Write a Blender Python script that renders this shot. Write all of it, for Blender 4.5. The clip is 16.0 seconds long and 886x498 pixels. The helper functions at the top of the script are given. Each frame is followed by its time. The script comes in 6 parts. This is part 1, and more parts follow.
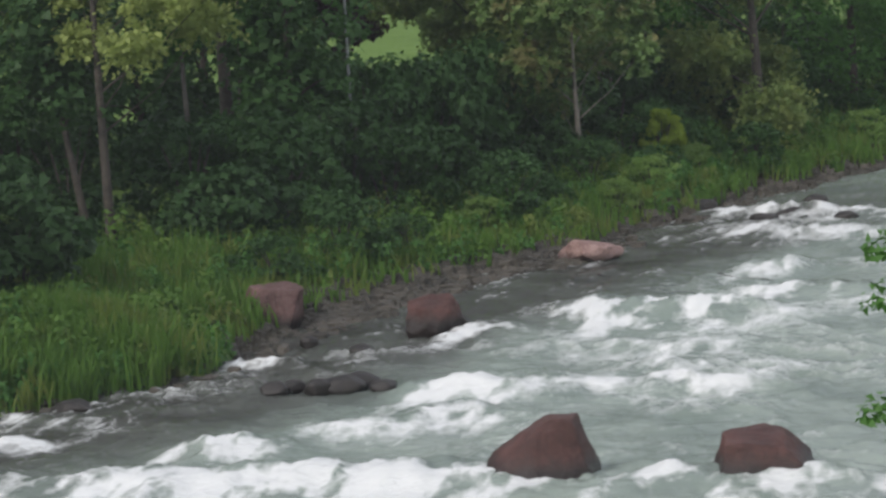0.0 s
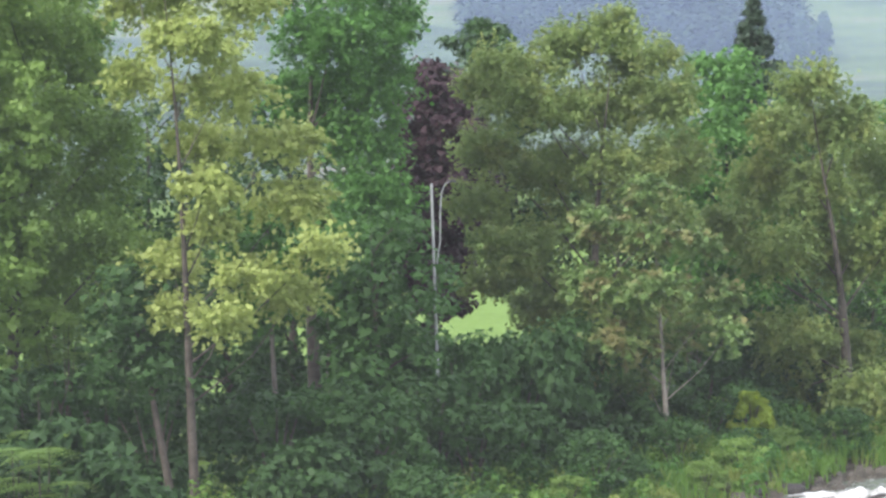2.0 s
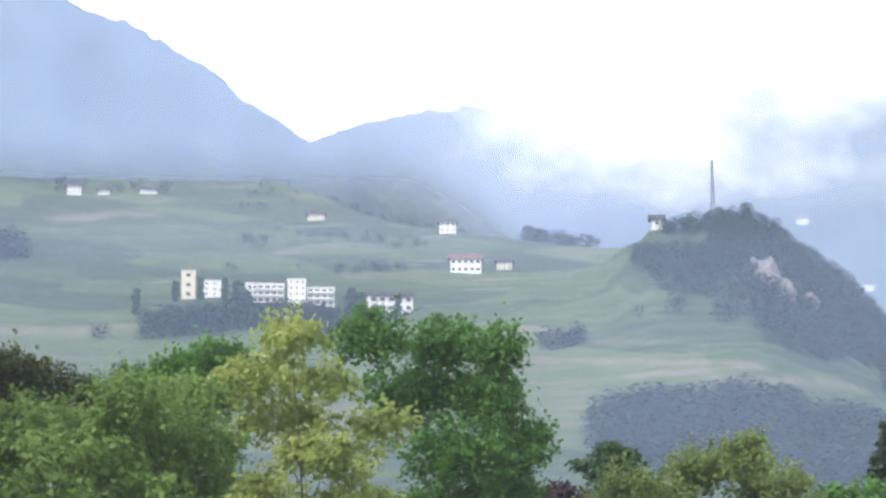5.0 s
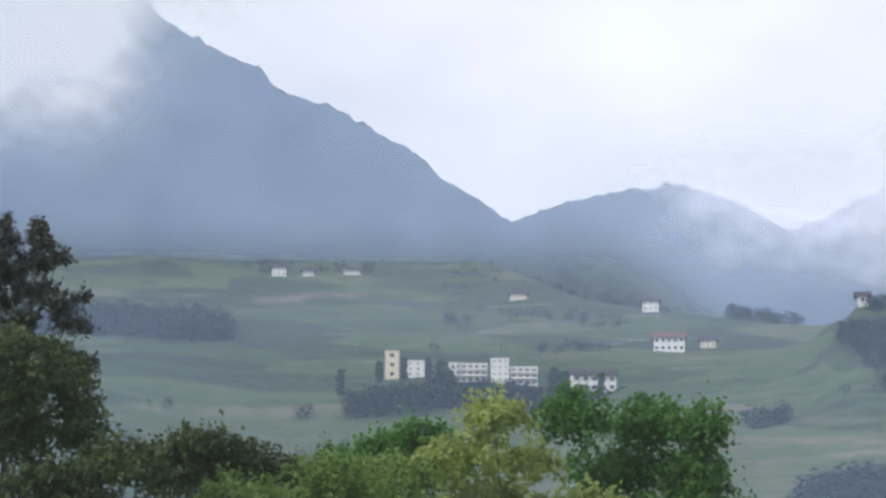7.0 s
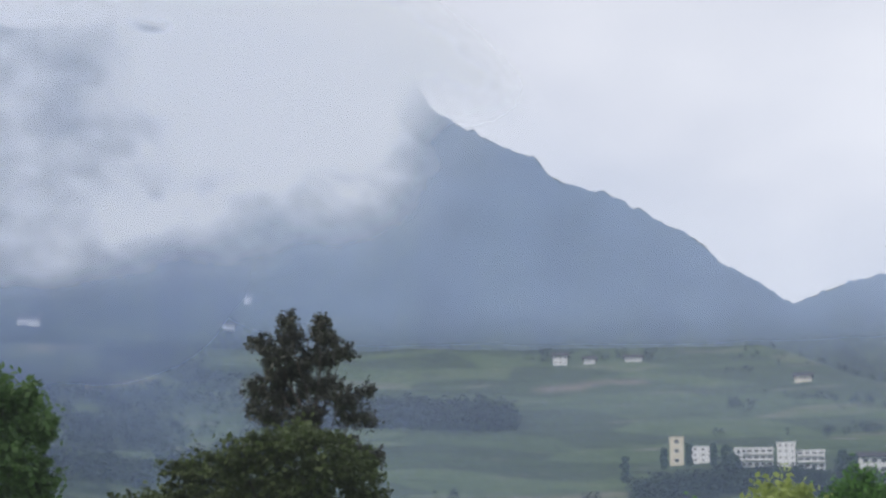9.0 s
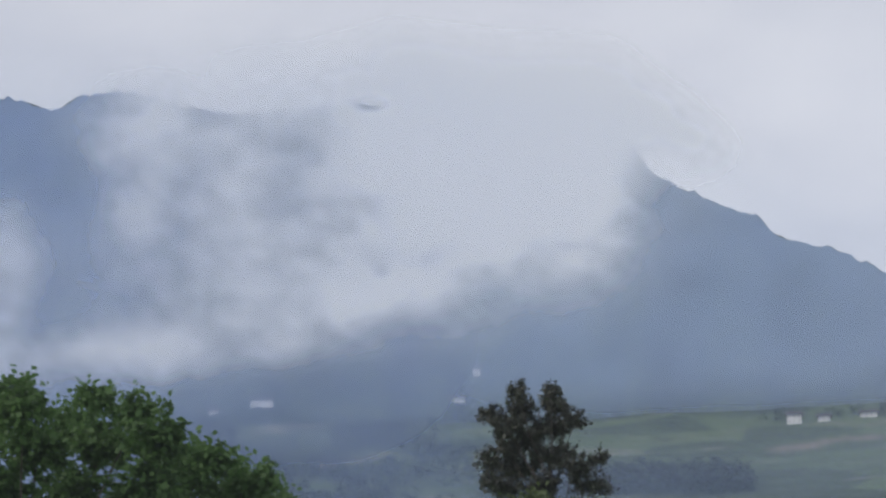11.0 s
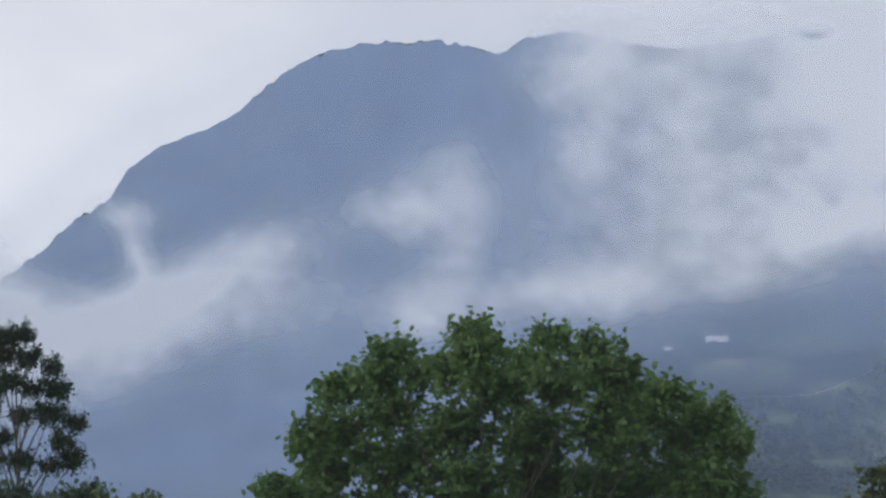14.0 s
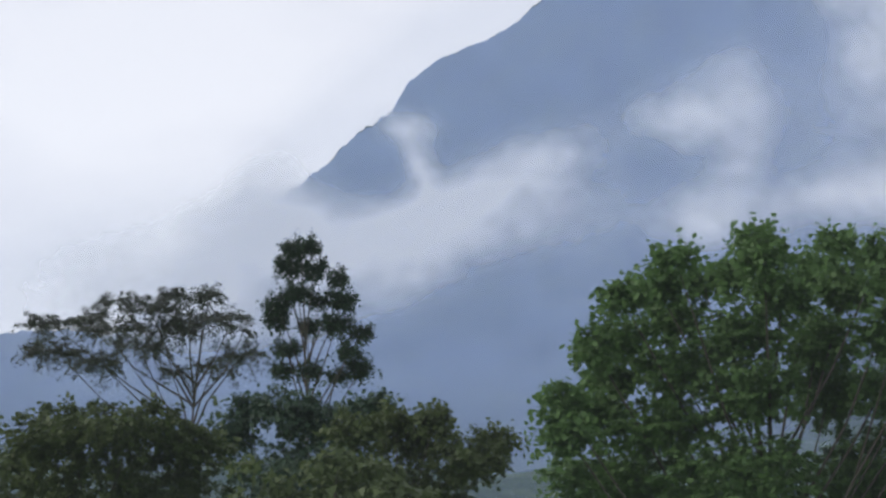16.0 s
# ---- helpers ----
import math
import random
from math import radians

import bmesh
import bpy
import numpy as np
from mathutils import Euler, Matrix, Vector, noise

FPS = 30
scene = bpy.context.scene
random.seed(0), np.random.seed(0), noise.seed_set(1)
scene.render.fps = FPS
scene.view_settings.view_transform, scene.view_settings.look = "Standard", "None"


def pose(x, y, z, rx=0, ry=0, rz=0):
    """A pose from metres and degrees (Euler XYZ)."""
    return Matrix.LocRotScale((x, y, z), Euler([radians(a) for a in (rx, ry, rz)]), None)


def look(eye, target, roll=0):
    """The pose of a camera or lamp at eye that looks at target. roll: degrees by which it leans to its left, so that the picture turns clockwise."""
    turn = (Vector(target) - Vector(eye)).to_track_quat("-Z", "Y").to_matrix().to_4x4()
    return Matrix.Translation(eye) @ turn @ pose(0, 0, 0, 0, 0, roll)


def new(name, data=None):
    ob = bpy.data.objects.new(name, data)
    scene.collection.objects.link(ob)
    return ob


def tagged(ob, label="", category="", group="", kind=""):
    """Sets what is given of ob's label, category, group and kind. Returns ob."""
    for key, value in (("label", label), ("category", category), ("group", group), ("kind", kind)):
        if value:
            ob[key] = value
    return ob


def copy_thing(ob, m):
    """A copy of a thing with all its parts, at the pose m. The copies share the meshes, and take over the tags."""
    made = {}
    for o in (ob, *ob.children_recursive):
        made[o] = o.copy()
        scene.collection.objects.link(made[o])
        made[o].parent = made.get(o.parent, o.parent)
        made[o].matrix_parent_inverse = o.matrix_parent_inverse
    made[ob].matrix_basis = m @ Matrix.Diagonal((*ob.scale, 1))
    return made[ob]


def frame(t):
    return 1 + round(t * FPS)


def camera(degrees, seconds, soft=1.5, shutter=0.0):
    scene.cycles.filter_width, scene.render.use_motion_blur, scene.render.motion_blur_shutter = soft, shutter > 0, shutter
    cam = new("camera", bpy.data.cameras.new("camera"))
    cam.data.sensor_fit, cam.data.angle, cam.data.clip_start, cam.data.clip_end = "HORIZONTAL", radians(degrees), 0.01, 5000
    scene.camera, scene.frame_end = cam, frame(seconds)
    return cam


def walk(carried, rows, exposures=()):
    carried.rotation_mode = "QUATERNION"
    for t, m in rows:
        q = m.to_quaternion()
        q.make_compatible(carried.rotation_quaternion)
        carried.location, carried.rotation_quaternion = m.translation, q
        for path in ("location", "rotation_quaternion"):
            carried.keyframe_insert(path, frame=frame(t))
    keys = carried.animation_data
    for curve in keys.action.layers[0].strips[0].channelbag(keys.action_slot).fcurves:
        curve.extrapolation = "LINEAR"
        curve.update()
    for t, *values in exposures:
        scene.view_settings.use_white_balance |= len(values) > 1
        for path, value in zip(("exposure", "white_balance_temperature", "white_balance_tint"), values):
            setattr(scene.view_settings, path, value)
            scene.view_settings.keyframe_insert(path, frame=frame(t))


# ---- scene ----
from itertools import product

# ---------------------------------------------------------------- camera
EYE_Z = 9.0
cam = camera(20.67, 16.0, soft=2.7)
# seconds, turn to the left, tilt up, roll, in degrees: the camera turns where it stands
TURNS = [
    (0, -0.000, -6.761, -3.042),
    (0.5, 0.569, -4.705, -2.595),
    (1, 0.912, -2.995, -2.253),
    (1.5, 1.301, -1.742, -2.006),
    (2, 1.777, -0.156, -1.921),
    (2.5, 2.095, 2.021, -1.725),
    (3, 2.306, 3.764, -1.364),
    (3.5, 2.585, 5.312, -0.951),
    (4, 2.975, 6.921, -0.615),
    (4.5, 3.661, 8.515, -0.603),
    (4.7, 4.039, 9.096, -0.423),
    (7, 9.520, 11.669, 0.302),
    (7.5, 10.756, 12.135, 0.326),
    (8, 12.230, 12.735, 0.331),
    (8.5, 14.023, 13.300, 0.022),
    (9, 16.262, 13.732, -0.017),
    (9.5, 17.920, 14.075, -0.239),
    (9.7, 18.542, 14.214, -0.206),
    (11.8, 23.866, 15.649, -1.436),
    (12, 24.570, 15.353, -1.189),
    (12.5, 26.648, 15.163, -0.840),
    (13, 28.816, 14.990, -0.953),
    (13.5, 30.852, 14.514, -0.730),
    (14, 32.689, 14.085, -0.647),
    (14.5, 34.062, 13.731, -0.472),
    (15, 35.558, 13.425, -0.633),
    (15.5, 37.566, 12.982, -0.604),
    (16, 39.511, 11.978, -0.025),
]
walk(cam, [(t, Matrix.Translation((0, 0, EYE_Z)) @ pose(0, 0, 0, 0, 0, a) @ pose(0, 0, 0, 90 + e) @ pose(0, 0, 0, 0, 0, r))
           for t, a, e, r in TURNS],
     [(t, e, 6500 if t < 6 else 6400, 13 if 1.8 < t < 4.8 else 11) for t, e in ((0.0, 0.12), (0.5, 0.48), (1.0, 0.88), (1.5, 1.22), (2.0, 1.58), (2.5, 1.76), (3.0, 1.75), (3.5, 1.6), (4.0, 1.48), (4.5, 1.26), (7.0, 0.22), (8.0, 0.12), (9.5, -0.1), (12.0, -0.24), (13.0, -0.24), (14.5, -0.04), (16.0, 0.04))])

# ---------------------------------------------------------------- world and sun
SUN_AZ, SUN_EL = 135.0, 38.0
world = bpy.data.worlds.new("overcast_sky")
scene.world = world
world.use_nodes = True
wn, wl = world.node_tree.nodes, world.node_tree.links
wn.clear()
sky = wn.new("ShaderNodeTexSky")
sky.sky_type, sky.sun_disc = 'NISHITA', False
sky.sun_elevation, sky.sun_rotation = radians(SUN_EL), radians(-SUN_AZ)
sky.altitude, sky.air_density, sky.dust_density = 300, 1.0, 3.0
bg_sky = wn.new("ShaderNodeBackground")
bg_sky.inputs["Strength"].default_value = 0.03
wl.new(sky.outputs[0], bg_sky.inputs["Color"])
tc = wn.new("ShaderNodeTexCoord")
mp = wn.new("ShaderNodeMapping")
mp.inputs["Scale"].default_value = (1.0, 1.0, 2.2)
wl.new(tc.outputs["Generated"], mp.inputs["Vector"])
cn = wn.new("ShaderNodeTexNoise")
cn.inputs["Scale"].default_value, cn.inputs["Detail"].default_value, cn.inputs["Roughness"].default_value = 5.0, 5.0, 0.5
wl.new(mp.outputs[0], cn.inputs["Vector"])
cr = wn.new("ShaderNodeValToRGB")
cr.color_ramp.elements[0].position, cr.color_ramp.elements[0].color = 0.28, (0.55, 0.57, 0.64, 1)
cr.color_ramp.elements[1].position, cr.color_ramp.elements[1].color = 0.68, (0.76, 0.765, 0.80, 1)
wl.new(cn.outputs["Fac"], cr.inputs["Fac"])
# the sky is dimmed towards the unseen zenith, to light the trees less
wsep = wn.new("ShaderNodeSeparateXYZ")
wl.new(tc.outputs["Generated"], wsep.inputs[0])
wr = wn.new("ShaderNodeMapRange")
wr.interpolation_type = 'SMOOTHSTEP'
for _k, _v in (("From Min", 0.15), ("From Max", 0.9), ("To Min", 1.06), ("To Max", 0.66)):
    wr.inputs[_k].default_value = _v
wl.new(wsep.outputs["Z"], wr.inputs["Value"])
bg_cloud = wn.new("ShaderNodeBackground")
wl.new(wr.outputs[0], bg_cloud.inputs["Strength"])
wl.new(cr.outputs["Color"], bg_cloud.inputs["Color"])
addw = wn.new("ShaderNodeAddShader")
wl.new(bg_sky.outputs[0], addw.inputs[0])
wl.new(bg_cloud.outputs[0], addw.inputs[1])
wout = wn.new("ShaderNodeOutputWorld")
wl.new(addw.outputs[0], wout.inputs[0])

sun = new("sun", bpy.data.lights.new("sun", 'SUN'))
sun.data.energy, sun.data.angle, sun.data.color = 1.3, radians(14), (1.0, 0.95, 0.88)
_s = Vector((-math.sin(radians(SUN_AZ)) * math.cos(radians(SUN_EL)), math.cos(radians(SUN_AZ)) * math.cos(radians(SUN_EL)), math.sin(radians(SUN_EL))))
sun.matrix_world = look(_s * 100, (0, 0, 0))


# ---------------------------------------------------------------- materials
def nodes_of(name):
    m = bpy.data.materials.new(name)
    m.use_nodes = True
    m.node_tree.nodes.clear()
    out = m.node_tree.nodes.new("ShaderNodeOutputMaterial")
    return m, m.node_tree.nodes, m.node_tree.links, out


def nnoise(n, l, vec, scale, detail=4.0, rough=0.55):
    t = n.new("ShaderNodeTexNoise")
    t.inputs["Scale"].default_value, t.inputs["Detail"].default_value, t.inputs["Roughness"].default_value = scale, detail, rough
    if vec is not None:
        l.new(vec, t.inputs["Vector"])
    return t.outputs["Fac"]


def nramp(n, l, fac, *stops):
    r = n.new("ShaderNodeValToRGB")
    e = r.color_ramp.elements
    while len(e) < len(stops):
        e.new(0.5)
    for el, (p, c) in zip(e, stops):
        el.position, el.color = p, (*c, 1) if len(c) == 3 else c
    l.new(fac, r.inputs["Fac"])
    return r.outputs["Color"]


def nmath(n, l, op, a, b=None, clamp=False):
    m = n.new("ShaderNodeMath")
    m.operation, m.use_clamp = op, clamp
    for i, v in enumerate((a, b)):
        if v is None:
            continue
        if isinstance(v, (int, float)):
            m.inputs[i].default_value = v
        else:
            l.new(v, m.inputs[i])
    return m.outputs[0]


def nmix(n, l, fac, a, b, blend='MIX'):
    m = n.new("ShaderNodeMix")
    m.data_type, m.blend_type = 'RGBA', blend
    for sock, v in ((m.inputs["Factor"], fac), (m.inputs[6], a), (m.inputs[7], b)):
        if isinstance(v, (int, float)):
            sock.default_value = v
        elif isinstance(v, tuple):
            sock.default_value = (*v, 1)
        else:
            l.new(v, sock)
    return m.outputs[2]


def nbump(n, l, height, strength, dist):
    b = n.new("ShaderNodeBump")
    b.inputs["Strength"].default_value, b.inputs["Distance"].default_value = strength, dist
    l.new(height, b.inputs["Height"])
    return b.outputs["Normal"]


def nobj(n):
    return n.new("ShaderNodeTexCoord").outputs["Object"]


def leaf_material(name, dark, light, translucent=0.35, tint=None, tint_amount=0.0):
    m, n, l, out = nodes_of(name)
    geo = n.new("ShaderNodeNewGeometry")
    ob = nobj(n)
    col = nramp(n, l, geo.outputs["Random Per Island"], (-0.0, tuple(0.66 * a + 0.34 * b for a, b in zip(dark, light))), (1.0, tuple(0.38 * a + 0.62 * b for a, b in zip(dark, light))))
    broad = nnoise(n, l, ob, 0.45, 3.0)
    col = nmix(n, l, nmath(n, l, 'MULTIPLY', nmath(n, l, 'SUBTRACT', broad, 0.35), 1.6, True), col, light)
    if tint:
        spot = nramp(n, l, nnoise(n, l, ob, 0.8, 4.0), (0.50, (0, 0, 0)), (0.62, (1, 1, 1)))
        col = nmix(n, l, nmath(n, l, 'MULTIPLY', spot, tint_amount), col, tint)
    info = n.new("ShaderNodeObjectInfo")
    hsv = n.new("ShaderNodeHueSaturation")
    l.new(nmath(n, l, 'ADD', nmath(n, l, 'MULTIPLY', info.outputs["Random"], 0.24), 0.88), hsv.inputs["Value"])
    l.new(col, hsv.inputs["Color"])
    p = n.new("ShaderNodeBsdfPrincipled")
    l.new(hsv.outputs[0], p.inputs["Base Color"])
    p.inputs["Roughness"].default_value = 0.55
    p.inputs["Specular IOR Level"].default_value = 0.3
    tr = n.new("ShaderNodeBsdfTranslucent")
    l.new(hsv.outputs[0], tr.inputs["Color"])
    mx = n.new("ShaderNodeMixShader")
    mx.inputs[0].default_value = translucent
    l.new(p.outputs[0], mx.inputs[1])
    l.new(tr.outputs[0], mx.inputs[2])
    l.new(mx.outputs[0], out.inputs["Surface"])
    return m


def plain_material(name, c1, c2, scale, rough=0.8, bump=0.4, bump_dist=0.02, fine=None, metallic=0.0):
    """Two-scale mottled surface."""
    m, n, l, out = nodes_of(name)
    ob = nobj(n)
    big = nnoise(n, l, ob, scale, 5.0)
    small = nnoise(n, l, ob, fine or scale * 9, 6.0, 0.65)
    f = nmath(n, l, 'ADD', nmath(n, l, 'MULTIPLY', big, 0.65), nmath(n, l, 'MULTIPLY', small, 0.35))
    col = nramp(n, l, f, (0.36, c1), (0.64, c2))
    p = n.new("ShaderNodeBsdfPrincipled")
    l.new(col, p.inputs["Base Color"])
    p.inputs["Roughness"].default_value = rough
    p.inputs["Metallic"].default_value = metallic
    l.new(nbump(n, l, f, bump, bump_dist), p.inputs["Normal"])
    l.new(p.outputs[0], out.inputs["Surface"])
    return m


M_LINDEN = leaf_material("linden_leaves", (0.20, 0.28, 0.070), (0.46, 0.53, 0.18), 0.45)
M_LOCUST = leaf_material("locust_leaves", (0.115, 0.225, 0.052), (0.29, 0.43, 0.115), 0.45)
M_GREEN = leaf_material("broad_leaves", (0.045, 0.135, 0.030), (0.135, 0.30, 0.068), 0.4)
M_WALNUT = leaf_material("walnut_leaves", (0.060, 0.125, 0.042), (0.150, 0.255, 0.085), 0.45)
# undergrowth greens, darkened: part of the shade below the crowns is in the colour
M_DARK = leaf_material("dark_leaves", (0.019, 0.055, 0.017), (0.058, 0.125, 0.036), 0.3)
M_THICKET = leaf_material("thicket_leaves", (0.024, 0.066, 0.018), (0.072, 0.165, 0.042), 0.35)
M_OLIVE = leaf_material("olive_green_leaves", (0.115, 0.195, 0.058), (0.29, 0.39, 0.125), 0.45, (0.38, 0.40, 0.12), 0.4)
M_MOSS = leaf_material("moss_green_leaves", (0.040, 0.066, 0.025), (0.115, 0.150, 0.055), 0.35)
M_CHEST = leaf_material("chestnut_leaves", (0.07, 0.15, 0.045), (0.21, 0.32, 0.10), 0.35, (0.38, 0.27, 0.14), 0.5)
M_PURPLE = leaf_material("copper_leaves", (0.030, 0.017, 0.026), (0.070, 0.036, 0.045), 0.25)
M_NEEDLE = leaf_material("needles", (0.022, 0.045, 0.028), (0.05, 0.09, 0.05), 0.15)
M_BROWNNEEDLE = leaf_material("brownish_needles", (0.046, 0.052, 0.044), (0.115, 0.118, 0.098), 0.15)
M_CEDAR = leaf_material("cedar_needles", (0.045, 0.055, 0.05), (0.12, 0.13, 0.11), 0.15)
M_YELLOW = leaf_material("yellow_green_leaves", (0.20, 0.30, 0.03), (0.38, 0.48, 0.07), 0.4)
M_GRASS = leaf_material("grass_blades", (0.050, 0.130, 0.022), (0.160, 0.290, 0.055), 0.4, (0.24, 0.24, 0.07), 0.5)
M_WOODS = leaf_material("far_leaves", (0.032, 0.062, 0.044), (0.065, 0.115, 0.065), 0.2)
M_BARK = plain_material("bark", (0.035, 0.030, 0.025), (0.115, 0.098, 0.082), 2.0, 0.9, 0.8, 0.03)
M_PALEBARK = plain_material("pale_bark", (0.10, 0.088, 0.075), (0.26, 0.235, 0.205), 2.0, 0.9, 0.7, 0.02)


def forest_material(name, dark, light):
    """Far tree crowns: each lump of its own tone, mottled and rough."""
    m, n, l, out = nodes_of(name)
    geo = n.new("ShaderNodeNewGeometry")
    pos = geo.outputs["Position"]
    mott = nnoise(n, l, pos, 0.11, 4.0, 0.6)
    f = nmath(n, l, 'ADD', nmath(n, l, 'MULTIPLY', geo.outputs["Random Per Island"], 0.12), nmath(n, l, 'MULTIPLY', nmath(n, l, 'SUBTRACT', mott, 0.28), 1.7), True)
    p = n.new("ShaderNodeBsdfPrincipled")
    l.new(nramp(n, l, f, (0.1, dark), (0.9, light)), p.inputs["Base Color"])
    p.inputs["Roughness"].default_value = 0.9
    p.inputs["Specular IOR Level"].default_value = 0.1
    l.new(p.outputs[0], out.inputs["Surface"])
    return m


def rock_material(name, c1, c2, wet):
    """Porphyry, mottled at two scales, dark and glossy where the river wets it."""
    m, n, l, out = nodes_of(name)
    ob = nobj(n)
    f = nmath(n, l, 'ADD', nmath(n, l, 'MULTIPLY', nnoise(n, l, ob, 1.7, 6.0, 0.6), 0.6), nmath(n, l, 'MULTIPLY', nnoise(n, l, ob, 14.0, 6.0, 0.7), 0.4))
    col = nramp(n, l, f, (0.34, c1), (0.66, c2))
    sep = n.new("ShaderNodeSeparateXYZ")
    l.new(ob, sep.inputs[0])
    mr = n.new("ShaderNodeMapRange")
    mr.inputs["From Min"].default_value, mr.inputs["From Max"].default_value = wet, wet + 0.3
    l.new(nmath(n, l, 'ADD', sep.outputs["Z"], nmath(n, l, 'MULTIPLY', f, 0.3)), mr.inputs["Value"])
    col = nmix(n, l, mr.outputs[0], (0.022, 0.014, 0.013), col)
    p = n.new("ShaderNodeBsdfPrincipled")
    l.new(col, p.inputs["Base Color"])
    l.new(nmath(n, l, 'ADD', nmath(n, l, 'MULTIPLY', mr.outputs[0], 0.35), 0.3), p.inputs["Roughness"])
    l.new(nbump(n, l, f, 0.9, 0.08), p.inputs["Normal"])
    l.new(p.outputs[0], out.inputs["Surface"])
    return m


M_ROCK = rock_material("red_porphyry", (0.06, 0.030, 0.027), (0.25, 0.14, 0.13), 0.25)
M_PINKROCK = rock_material("pink_porphyry", (0.15, 0.075, 0.065), (0.50, 0.34, 0.31), 0.2)
M_DARKROCK = rock_material("dark_porphyry", (0.045, 0.018, 0.016), (0.15, 0.065, 0.055), 0.45)
M_WETROCK = plain_material("wet_rock", (0.014, 0.012, 0.012), (0.05, 0.043, 0.040), 2.0, 0.5, 0.8, 0.05)
M_FOREST = forest_material("far_forest", (0.022, 0.040, 0.027), (0.054, 0.088, 0.050))
M_WALL = plain_material("white_render", (0.80, 0.79, 0.76), (0.88, 0.87, 0.85), 0.3, 0.9, 0.2, 0.02)
M_YWALL = plain_material("yellow_render", (0.74, 0.66, 0.48), (0.83, 0.76, 0.60), 0.3, 0.9, 0.2, 0.02)
M_ROOF = plain_material("roof_tiles", (0.030, 0.027, 0.027), (0.075, 0.064, 0.060), 0.8, 0.85, 0.5, 0.05)
M_REDROOF = plain_material("red_roof_tiles", (0.13, 0.062, 0.048), (0.24, 0.115, 0.085), 0.8, 0.85, 0.5, 0.05)
M_PANE = plain_material("window_glass", (0.05, 0.055, 0.06), (0.12, 0.125, 0.13), 0.6, 0.12, 0.05, 0.01)
M_STEEL = plain_material("galvanised_steel", (0.26, 0.27, 0.28), (0.40, 0.41, 0.42), 1.2, 0.55, 0.1, 0.002, None, 0.6)
M_MAST = plain_material("grey_painted_steel", (0.07, 0.07, 0.08), (0.14, 0.14, 0.15), 0.8, 0.6, 0.1, 0.002, None, 0.3)


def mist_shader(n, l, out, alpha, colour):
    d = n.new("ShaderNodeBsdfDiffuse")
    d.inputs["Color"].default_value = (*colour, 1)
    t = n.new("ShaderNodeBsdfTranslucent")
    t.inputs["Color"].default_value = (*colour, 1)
    # both are added in full, which lifts the brightness of haze and cloud sheets
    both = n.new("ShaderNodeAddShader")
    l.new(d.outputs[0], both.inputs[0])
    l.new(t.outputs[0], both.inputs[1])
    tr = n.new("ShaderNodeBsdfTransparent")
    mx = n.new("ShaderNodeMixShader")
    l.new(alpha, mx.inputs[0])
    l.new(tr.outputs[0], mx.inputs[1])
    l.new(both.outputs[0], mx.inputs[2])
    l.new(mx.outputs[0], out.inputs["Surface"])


def cloud_material(name, colour):
    """Cloud whose thickness the mesh carries, torn a little further by fine noise."""
    m, n, l, out = nodes_of(name)
    a = n.new("ShaderNodeAttribute")
    a.attribute_name = "thickness"
    fine = nnoise(n, l, n.new("ShaderNodeNewGeometry").outputs["Position"], 0.045, 6.0, 0.6)
    f = nmath(n, l, 'MULTIPLY', a.outputs["Fac"], nmath(n, l, 'ADD', nmath(n, l, 'MULTIPLY', fine, 0.4), 0.87), True)
    mist_shader(n, l, out, f, colour)
    return m


# ---------------------------------------------------------------- mesh helpers
def np_mesh(name, verts, faces, material=None, smooth=False):
    """A mesh from arrays: verts (n, 3), faces (m, 3 or 4)."""
    me = bpy.data.meshes.new(name)
    verts, faces = np.asarray(verts, np.float32), np.asarray(faces, np.int32)
    k = faces.shape[1]
    me.vertices.add(len(verts))
    me.vertices.foreach_set("co", verts.ravel())
    me.loops.add(faces.size)
    me.loops.foreach_set("vertex_index", faces.ravel())
    me.polygons.add(len(faces))
    me.polygons.foreach_set("loop_start", np.arange(0, faces.size, k, dtype=np.int32))
    me.polygons.foreach_set("loop_total", np.full(len(faces), k, np.int32))
    me.polygons.foreach_set("use_smooth", np.full(len(faces), smooth))
    me.update(calc_edges=True)
    if material:
        me.materials.append(material)
    return me


def part(name, data, material, parent, label=""):
    """A bmesh or a mesh as one object under a thing or a part."""
    if isinstance(data, bmesh.types.BMesh):
        me = bpy.data.meshes.new(name)
        data.to_mesh(me)
        data.free()
        me.materials.append(material)
    else:
        me = data
        if material and not me.materials:
            me.materials.append(material)
    ob = new(name, me)
    ob.parent = parent
    return tagged(ob, label)


def thing(name, m, label, category, group="", kind=""):
    ob = new(name)
    ob.matrix_world = m
    return tagged(ob, label, category, group, kind)


def hash2(ix, iy, seed):
    h = np.sin(ix * 127.1 + iy * 311.7 + seed * 74.7) * 43758.5453
    return h - np.floor(h)


def vnoise(x, y, seed=0):
    """Smooth value noise on arrays, -1 to 1."""
    ix, iy = np.floor(x), np.floor(y)
    fx, fy = x - ix, y - iy
    fx, fy = fx * fx * (3 - 2 * fx), fy * fy * (3 - 2 * fy)
    a, b = hash2(ix, iy, seed), hash2(ix + 1, iy, seed)
    c, d = hash2(ix, iy + 1, seed), hash2(ix + 1, iy + 1, seed)
    return ((a + (b - a) * fx) * (1 - fy) + (c + (d - c) * fx) * fy) * 2 - 1


def fbm(x, y, seed=0, octaves=4, gain=0.5):
    s, amp, tot = 0.0, 1.0, 0.0
    for i in range(octaves):
        s = s + amp * vnoise(x * 2 ** i, y * 2 ** i, seed + i * 13)
        tot, amp = tot + amp, amp * gain
    return s / tot


